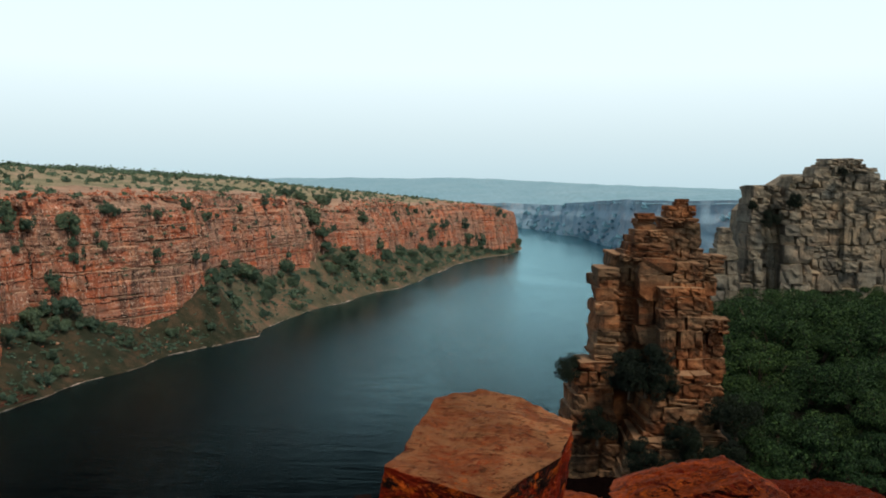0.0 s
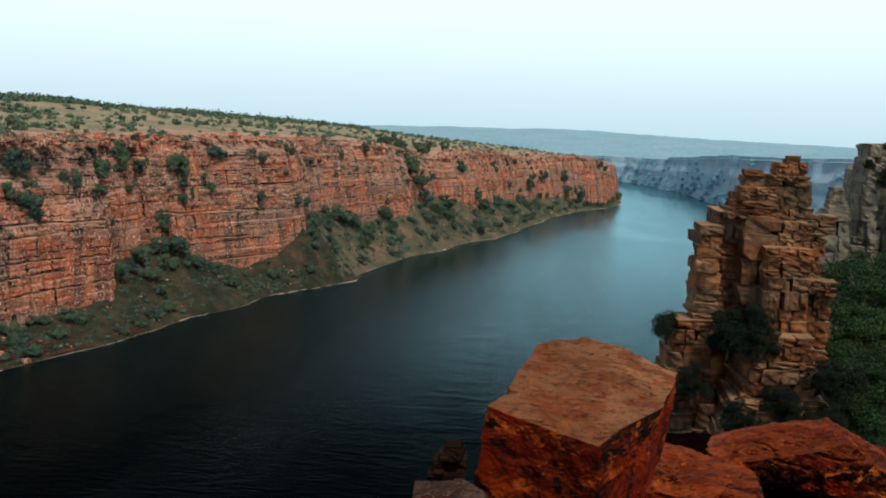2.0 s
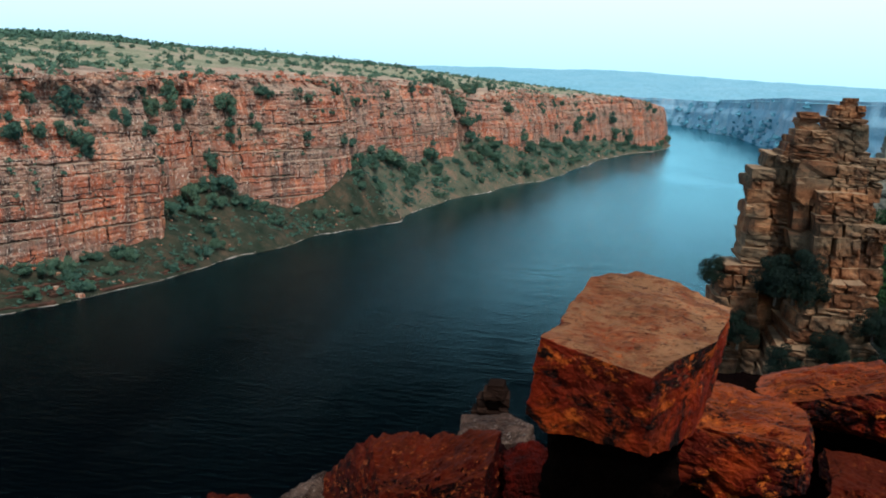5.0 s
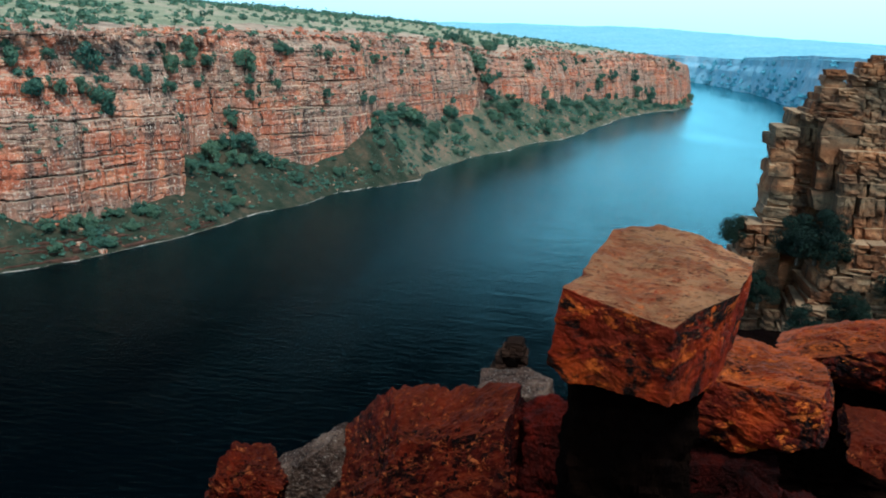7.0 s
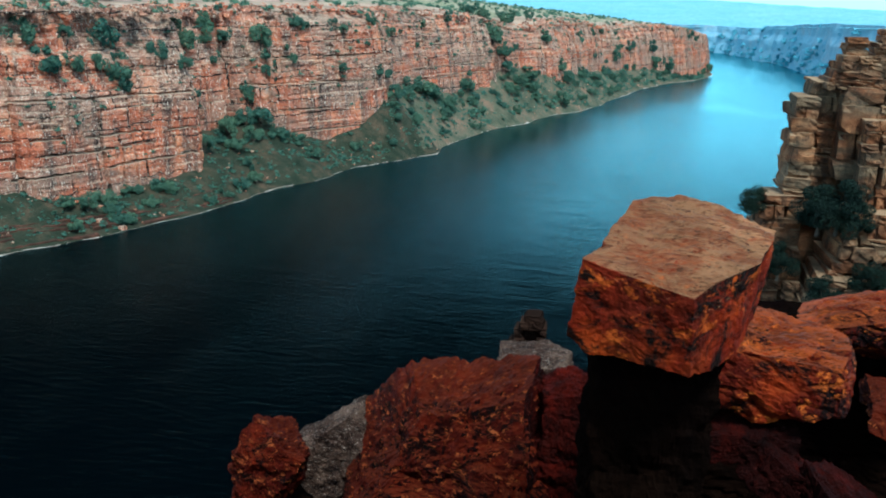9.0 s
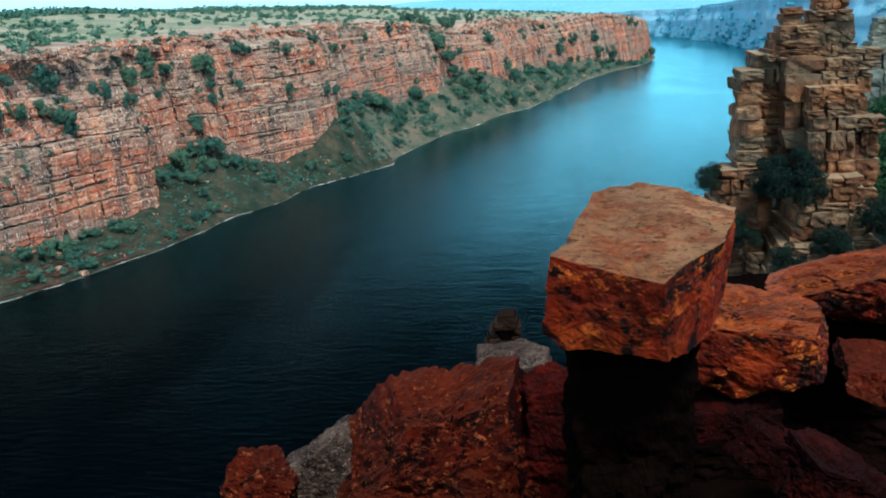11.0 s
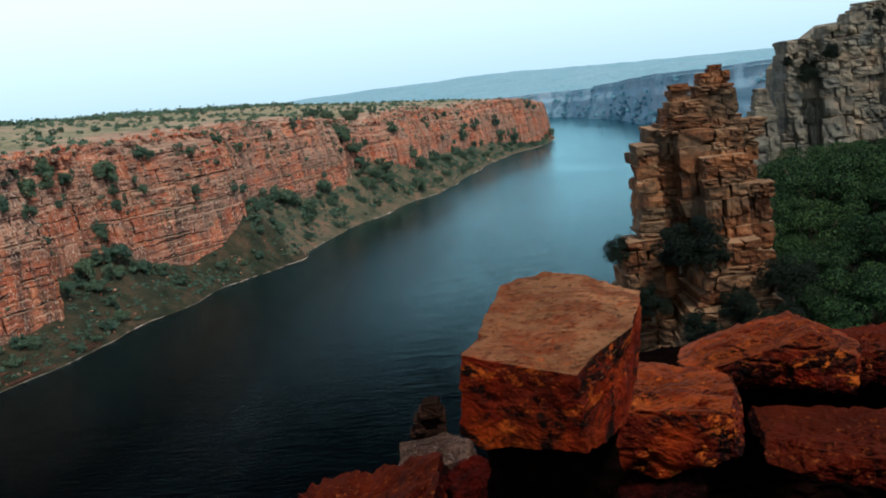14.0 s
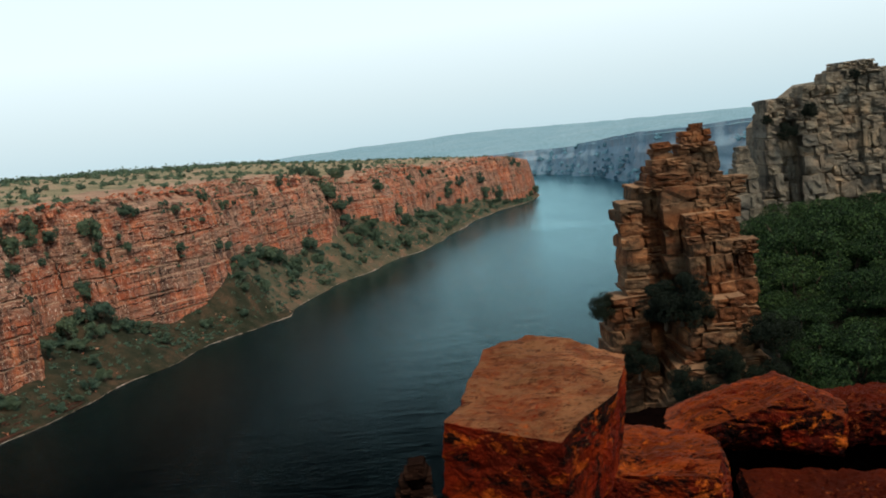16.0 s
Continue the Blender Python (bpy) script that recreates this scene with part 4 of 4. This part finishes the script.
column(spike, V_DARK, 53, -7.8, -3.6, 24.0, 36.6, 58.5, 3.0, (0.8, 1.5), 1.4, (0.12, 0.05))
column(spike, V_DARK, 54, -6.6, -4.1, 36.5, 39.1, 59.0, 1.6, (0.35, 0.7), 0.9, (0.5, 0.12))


# ---- trees and scrub ----
def limb(bm, a, b, r0, r1, sides=6):
    a, b = Vector(a), Vector(b)
    q = (b - a).to_track_quat("Z", "Y")
    ring0, ring1 = [], []
    for i in range(sides):
        c, s = math.cos(2 * math.pi * i / sides), math.sin(2 * math.pi * i / sides)
        ring0.append(bm.verts.new(a + q @ Vector((c * r0, s * r0, 0))))
        ring1.append(bm.verts.new(b + q @ Vector((c * r1, s * r1, 0))))
    for i in range(sides):
        j = (i + 1) % sides
        bm.faces.new((ring0[i], ring0[j], ring1[j], ring1[i]))
    bm.faces.new(ring1)


def tree_meshes(seed, height, radius, leaves, leaf, mat, squat=0.6, clumps=16, base=0.25):
    """Trunk and crown meshes of a bush or tree that stands on z = 0."""
    rng = random.Random(seed)
    bm = bmesh.new()
    centres = []
    fork = Vector((rng.uniform(-0.1, 0.1) * radius, rng.uniform(-0.1, 0.1) * radius, height * base))
    limb(bm, (0, 0, -0.6), fork, 0.045 * height, 0.03 * height, 7)
    for i in range(clumps):
        a, rr = rng.uniform(0, 2 * math.pi), radius * math.sqrt(rng.uniform(0.02, 1.0)) * 0.8
        zz = height * base + (height * (1 - base)) * rng.uniform(0.1, 0.85) * (1 - 0.45 * (rr / radius) ** 2)
        c = Vector((math.cos(a) * rr, math.sin(a) * rr, zz))
        centres.append((c, radius * rng.uniform(0.20, 0.40)))
        if i % 2 == 0:
            mid = fork.lerp(c, 0.5) + Vector((0, 0, -0.06 * height))
            limb(bm, fork, mid, 0.022 * height, 0.014 * height, 5)
            limb(bm, mid, c, 0.014 * height, 0.005 * height, 4)
    trunk = bpy.data.meshes.new("trunk")
    bm.to_mesh(trunk)
    bm.free()
    trunk.materials.append(M_BARK)
    verts, faces = [], []
    for i in range(leaves):
        c, r = centres[i % len(centres)]
        d = Vector((rng.gauss(0, 1), rng.gauss(0, 1), rng.gauss(0, 1))).normalized() * r * rng.uniform(0.68, 1.06)
        d.z *= squat
        p = c + d
        n = (d.normalized() + Vector((rng.uniform(-1, 1), rng.uniform(-1, 1), rng.uniform(-0.3, 1.3)))).normalized()
        u = n.orthogonal().normalized()
        u = (Matrix.Rotation(rng.uniform(0, 6.28), 3, n) @ u)
        w = n.cross(u)
        L, B = leaf * rng.uniform(0.6, 1.4), leaf * rng.uniform(0.3, 0.6)
        k = len(verts)
        verts += [p - u * L * 0.5, p + w * B * 0.5 + n * 0.12 * L, p + u * L * 0.5, p - w * B * 0.5 + n * 0.12 * L]
        faces += [(k, k + 1, k + 2), (k, k + 2, k + 3)]
    crown = mesh_from("crown", verts, faces, [mat])
    return trunk, crown


def make_tree(name, meshes, m, label, category, group):
    ob = tagged(new(name), label, category, group=group)
    part("trunk", meshes[0], ob)
    part("crown", meshes[1], ob)
    ob.matrix_world = m
    return ob


SCRUB = [tree_meshes(100 + i, 4.2, 2.4, 1500, 0.5, M_LEAF, 0.85, 15, 0.10) for i in range(6)]
CANOPY = [tree_meshes(200 + i, 10.0, 5.4, 10000, 0.30, M_GREEN, 0.55, 18, 0.3) for i in range(5)]
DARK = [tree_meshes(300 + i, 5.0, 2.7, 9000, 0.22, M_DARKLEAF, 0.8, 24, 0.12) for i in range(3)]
rng = random.Random(77)

# scrub on the far cliff, talus and plateau
ws, wx, wy, wnx, wny = curve_points(WEST_SHORE, 0.6)


def west_point(s, off):
    i = min(max(int((s + S_OFF) / 0.6), 0), len(ws) - 1)
    x, y = inland(wx[i], wy[i], wnx[i], wny[i], off, float(table(s, FOOT_OFF)) + 9)
    return float(x), float(y), float(west_ground(np.array(ws[i]), np.array(float(off))))


def scrub(s, off, size, dz=0.0, label="dark olive scrub bush on the far bank", group="scrub bushes"):
    x, y, z = west_point(s, off)
    m = pose(x, y, z + dz - 0.2, 0, 0, rng.uniform(0, 360)) @ Matrix.Diagonal((size * rng.uniform(0.85, 1.2), size * rng.uniform(0.85, 1.2), size * rng.uniform(0.8, 1.2), 1))
    return make_tree("bush", rng.choice(SCRUB), m, label, "bush", group)


def face_point(s, z):
    """The place on the cliff face at a way along the shore and a height."""
    i = min(max(int((s + S_OFF) / 0.6), 0), len(ws) - 1)
    j = int(np.argmin(np.abs(FACE["z"][i] - z)))
    return FACE["x"][i, j], FACE["y"][i, j], FACE["z"][i, j]


TERRACE_BUSHES = [  # way along the shore, height, size
    (220, 48.5, 1.5), (250, 47.3, 2.0), (236, 48.4, 0.8), (226, 41.5, 1.5), (236, 40.8, 1.1), (269, 42.3, 1.1), (290, 43.9, 1.5), (277, 38.9, 0.8),
    (252, 38.3, 1.6), (252, 34.5, 1.0), (289, 28.5, 0.8), (246, 40.5, 0.9)]
PROW_BUSHES = [
    (298, 50.4, 1.2), (298, 45.6, 1.2), (305, 46.0, 1.0), (318, 45.1, 1.6), (319, 39.4, 0.7), (335, 50.4, 0.9), (350, 47.9, 1.3), (371, 50.9, 0.8),
    (299, 38.0, 0.5), (309, 25.7, 1.0), (309, 28.6, 0.9), (325, 36.0, 0.6), (325, 31.0, 0.5), (381, 30.3, 1.1), (381, 21.4, 1.1)]
FAR_BUSHES = [
    (406, 44.9, 1.0), (472, 19.9, 2.0), (464, 50.3, 1.3), (439, 47.9, 0.9), (578, 23.2, 1.6), (688, 15, 2.2), (783, 14, 2.0), (801, 12, 2.0), (721, 21.9, 1.8),
    (636, 36.8, 1.6), (558, 39.6, 1.4), (782, 26.2, 1.8), (742, 27.2, 1.6), (840, 34, 1.5), (852, 32, 1.2), (510, 40, 2.2), (514, 34, 1.6), (508, 45, 2.4), (884, 6, 1.6), (870, 5, 1.3)]
for s, z, k in TERRACE_BUSHES + PROW_BUSHES + FAR_BUSHES:
    x, y, zz = face_point(s, z)
    k *= 1.15
    m = pose(x + 0.7, y - 0.3, zz - 2.0 * k, 0, 0, rng.uniform(0, 360)) @ Matrix.Diagonal((k, k, k * 1.2, 1))
    make_tree("bush", rng.choice(SCRUB), m, "dark green bush growing from a cliff ledge", "bush", "cliff bushes")
more = random.Random(5)
for i in range(34):
    s = 205 + 560 * more.random() ** 1.25
    x, y, zz = face_point(s, float(table(s, RIM_Z)) - 1.5 - 20 * more.random() ** 1.5)
    k = more.uniform(0.45, 0.95)
    m = pose(x + 0.5, y - 0.3, zz - 1.2, 0, 0, more.uniform(0, 360)) @ Matrix.Diagonal((k, k, k * 1.4, 1))
    make_tree("bush", more.choice(SCRUB), m, "small green bush rooted in a cliff crack", "bush", "cliff bushes")
for s, v, k in ((311, 0.92, 2.1), (298, 0.85, 1.5), (283, 0.95, 1.5), (305, 0.92, 1.4), (304, 0.7, 1.5), (313, 0.72, 1.3), (318, 0.8, 1.3), (326, 0.8, 1.2), (296, 0.68, 1.3), (423, 0.93, 2.1), (412, 0.92, 1.7), (392, 0.93, 1.6), (434, 0.85, 1.5), (441, 0.7, 1.5), (470, 0.72, 1.4), (506, 0.62, 1.7), (514, 0.98, 1.9), (536, 0.85, 2.0), (520, 0.7, 1.8), (548, 0.25, 2.0), (530, 0.5, 1.6), (585, 0.8, 1.8), (620, 0.85, 1.8), (640, 0.7, 1.6)):
    scrub(s, float(table(s, FOOT_OFF)) * v, k, label="large dark green bush at the cliff's foot")
for i in range(150):  # talus
    s = rng.uniform(212, 860)
    fo = float(table(s, FOOT_OFF))
    scrub(s, fo * (1 - 0.85 * rng.random() ** 1.1), rng.uniform(0.4, 1.15) * (1.15 if s > 390 else 1.0))
for i in range(110):  # plateau
    s = 190 + 680 * rng.random() ** 1.1
    fo = float(table(s, FOOT_OFF)) + 8
    scrub(s, fo + 3 + 115 * rng.random() ** 1.4, rng.uniform(0.28, 0.7), label="olive scrub bush on the dry plateau")
for s, d, k in ((505, 4, 1.5), (512, 12, 1.6), (520, 9, 1.4), (532, 16, 1.4), (545, 12, 1.3), (556, 18, 1.3), (522, 24, 1.4), (570, 10, 1.2), (538, 8, 1.4), (550, 22, 1.2)):
    scrub(s, float(table(s, FOOT_OFF)) + 8 + d, k, label="broad green bush in the notch of the cliff rim")


def scatter_scrub(name, label, count, place, size, leaves=46):
    """Small far bushes, too many to count, in one mesh of leaf clumps."""
    vs, fs = [], []
    for i in range(count):
        x, y, z = place()
        r = rng.uniform(*size)
        for k in range(leaves):
            d = Vector((rng.gauss(0, 0.5), rng.gauss(0, 0.5), abs(rng.gauss(0, 0.45)))) * r
            p = Vector((x, y, z)) + d
            u = Vector((rng.uniform(-1, 1), rng.uniform(-1, 1), rng.uniform(-1, 1))).normalized() * r * 0.42
            w = u.orthogonal().normalized() * r * 0.26
            q = len(vs)
            vs += [p - u, p + w, p + u, p - w]
            fs.append((q, q + 1, q + 2, q + 3))
    return tagged(new(name, mesh_from(name, vs, fs, [M_LEAF])), label, "scrub", kind="stuff")


def on_plateau():
    s = 120 + 750 * rng.random()
    return west_point(s, float(table(s, FOOT_OFF)) + 7 + (128 if s < 330 else 300) * rng.random() ** 0.9)


def on_crest():
    s = 60 + 640 * rng.random()
    return west_point(s, float(table(s, FOOT_OFF)) + 122 + (26 if s < 400 else 170) * rng.random())


def on_talus():
    s = 200 + 660 * rng.random()
    return west_point(s, float(table(s, FOOT_OFF)) * (0.12 + 0.88 * rng.random()))


scatter_scrub("plateau_scrub", "small olive bushes dotted over the dry plateau", 2600, on_plateau, (0.5, 1.5))
scatter_scrub("crest_scrub", "dark line of scrub along the plateau's crest", 3000, on_crest, (1.2, 2.3), 34)
def on_face():
    s = 200 + 660 * rng.random()
    return face_point(s, float(table(s, FOOT_Z)) + 8 + 34 * rng.random() ** 0.7)


scatter_scrub("ledge_scrub", "small green tufts on the cliff's ledges", 650, on_face, (0.35, 0.95))
scatter_scrub("talus_scrub", "low dark bushes on the talus slope", 2200, on_talus, (0.25, 0.9), 30)


def scatter_stones(name, label, count, place, size, mat):
    """Loose broken stones in one mesh."""
    vs, fs = [], []
    for i in range(count):
        x, y, z = place()
        r = rng.uniform(*size) * (1 + 1.2 * rng.random() ** 6)
        rot = Euler((rng.uniform(-0.3, 0.3), rng.uniform(-0.3, 0.3), rng.uniform(0, 6.3))).to_matrix()
        q = len(vs)
        sx, sy, sz = r * rng.uniform(0.6, 1.3), r * rng.uniform(0.6, 1.3), r * rng.uniform(0.35, 0.8)
        for cx, cy, cz in ((-1, -1, -1), (1, -1, -1), (1, 1, -1), (-1, 1, -1), (-1, -1, 1), (1, -1, 1), (1, 1, 1), (-1, 1, 1)):
            k = rng.uniform(0.6, 1.0)
            vs.append(Vector((x, y, z)) + rot @ Vector((cx * sx * k, cy * sy * k, cz * sz * k)))
        fs += [tuple(q + j for j in f) for f in ((0, 3, 2, 1), (4, 5, 6, 7), (0, 1, 5, 4), (1, 2, 6, 5), (2, 3, 7, 6), (3, 0, 4, 7))]
    return tagged(new(name, mesh_from(name, vs, fs, [mat])), label, "stones", kind="stuff")


def on_rim():
    s = 170 + 690 * rng.random()
    return west_point(s, float(table(s, FOOT_OFF)) + 7.5 + 12 * rng.random() ** 1.5)


scatter_stones("rim_stones", "broken pink sandstone blocks along the cliff rim", 1500, on_rim, (0.4, 1.0), M_CLIFF)
scatter_stones("talus_stones", "fallen red stones on the talus slope", 320, on_talus, (0.15, 0.42), M_CLIFF)

# green trees in the gully between pillar and butte
spots = []
glade = random.Random(19)
while len(spots) < 64:
    y = glade.uniform(58, 136)
    x = glade.uniform(0.30 * y + 3, 0.58 * y + 5)
    if all(math.hypot(x - a, y - b) > 3.9 for a, b in spots):
        spots.append((x, y))
for x, y in spots:
    z = float(near_height(np.array([x]), np.array([y]))[0])
    k = min(rng.uniform(0.65, 1.0) + 0.3 * (y > 105), (60.0 - 0.105 * y - z) / 10.3)
    m = pose(x, y, z, 0, 0, rng.uniform(0, 360)) @ Matrix.Diagonal((k, k, k, 1))
    make_tree("tree", rng.choice(CANOPY), m, "leafy green tree in the gully behind the pillar", "tree", "gully trees")
# the first four are added to cover the pillar's foot and darken it
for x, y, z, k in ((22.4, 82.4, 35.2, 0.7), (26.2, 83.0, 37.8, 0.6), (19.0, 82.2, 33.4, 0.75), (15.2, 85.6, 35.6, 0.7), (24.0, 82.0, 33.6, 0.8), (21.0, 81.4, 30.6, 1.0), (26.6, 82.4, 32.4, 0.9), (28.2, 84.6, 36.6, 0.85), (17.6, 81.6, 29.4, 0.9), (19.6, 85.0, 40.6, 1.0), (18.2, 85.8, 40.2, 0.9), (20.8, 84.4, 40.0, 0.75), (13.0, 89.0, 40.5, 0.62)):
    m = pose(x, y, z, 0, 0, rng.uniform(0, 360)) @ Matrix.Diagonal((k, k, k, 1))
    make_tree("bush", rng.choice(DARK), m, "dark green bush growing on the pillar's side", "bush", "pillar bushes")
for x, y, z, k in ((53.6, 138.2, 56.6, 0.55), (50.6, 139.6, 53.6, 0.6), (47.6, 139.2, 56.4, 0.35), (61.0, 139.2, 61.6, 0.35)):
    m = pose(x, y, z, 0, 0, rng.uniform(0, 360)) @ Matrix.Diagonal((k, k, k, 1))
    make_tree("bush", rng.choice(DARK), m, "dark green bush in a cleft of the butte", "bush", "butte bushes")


# exposed rock beds in the lower talus, and two outcrops at the waterline
def talus_ledges():
    vs, fs = [], []
    for k in range(6):
        v = 0.08 + 0.075 * k
        prev = None
        for i in range(int((150 + S_OFF) / 0.6), int((276 + S_OFF) / 0.6), 2):
            s = ws[i] - S_OFF
            show = vnoise(np.array(s / 13.0), np.array(k * 3.7), 140) > 0.36
            fo, fz = float(table(s, FOOT_OFF)), float(table(s, FOOT_Z))
            off, z = fo * v + 0.5 * rng.random(), fz * v ** 1.15
            h = 0.15 + 0.4 * rng.random()
            ring = []
            for o, zz in ((-0.5, -0.8), (-0.5, h * 0.8), (0.1, h), (1.6, h * 0.7)):
                ring.append(len(vs))
                vs.append((wx[i] + wnx[i] * (off + o), wy[i] + wny[i] * (off + o), z + zz))
            if prev and show:
                fs += [(prev[j], ring[j], ring[j + 1], prev[j + 1]) for j in range(3)]
            prev = ring
    return tagged(new("talus_ledges", mesh_from("talus_ledges", vs, fs, [M_BED])), "low broken beds of red rock showing through the talus", "rock ledges", kind="stuff")


talus_ledges()
for x, y, sx, sy, sz, seed, turn in ((-74.6, 349.6, 4.0, 3.0, 1.4, 61, 40), (-73.2, 354.5, 2.6, 2.0, 1.0, 62, 10), (-123.6, 205.6, 1.8, 1.5, 1.3, 63, 70)):
    ob = new("rock", boulder_mesh("rock", (sx, sy, sz), seed, M_CLIFF, cuts=14))
    ob.matrix_world = pose(x, y, 0.35 * sz, 0, 0, turn)
    tagged(ob, "red sandstone rock at the water's edge", "rock", group="shore rocks")


# far scrub on the hazy wall of the bend
def on_far_wall():
    i = int(rng.uniform(0.12, 0.75) * FACE["fx"].shape[0])
    j = int(min(49, 34 * abs(rng.gauss(0, 0.45)))) if rng.random() < 0.85 else rng.randint(28, 46)
    return FACE["fx"][i, j], FACE["fy"][i, j], FACE["fz"][i, j]


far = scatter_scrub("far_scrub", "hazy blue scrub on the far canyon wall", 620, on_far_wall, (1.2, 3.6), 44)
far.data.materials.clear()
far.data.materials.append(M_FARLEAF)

# loose blocks along the rim of the red cliff, nearest stretch
for i in range(260):
    s = rng.uniform(195, 345)
    x, y, z = west_point(s, float(table(s, FOOT_OFF)) + 6.5 + 9 * rng.random() ** 1.6)
    ob = new("block", rng.choice(V_CLIFF))
    ob.parent = FACE["thing"]
    k = rng.uniform(0.8, 2.2)
    ob.matrix_basis = pose(x, y, z + 0.1 * k, rng.uniform(-8, 8), rng.uniform(-8, 8), rng.uniform(0, 180)) @ Matrix.Diagonal((k * rng.uniform(0.7, 1.3), k * rng.uniform(0.7, 1.3), k * rng.uniform(0.4, 0.8), 1))


# scrub of the talus farther down the river
def on_far_talus():
    s = more.uniform(400, 860)
    x, y, z = west_point(s, float(table(s, FOOT_OFF)) * more.uniform(0.2, 1.0))
    return x, y, z - 0.1


scatter_scrub("talus_scrub", "dark olive scrub scattered over the far talus", 90, on_far_talus, (0.9, 1.9), 60)
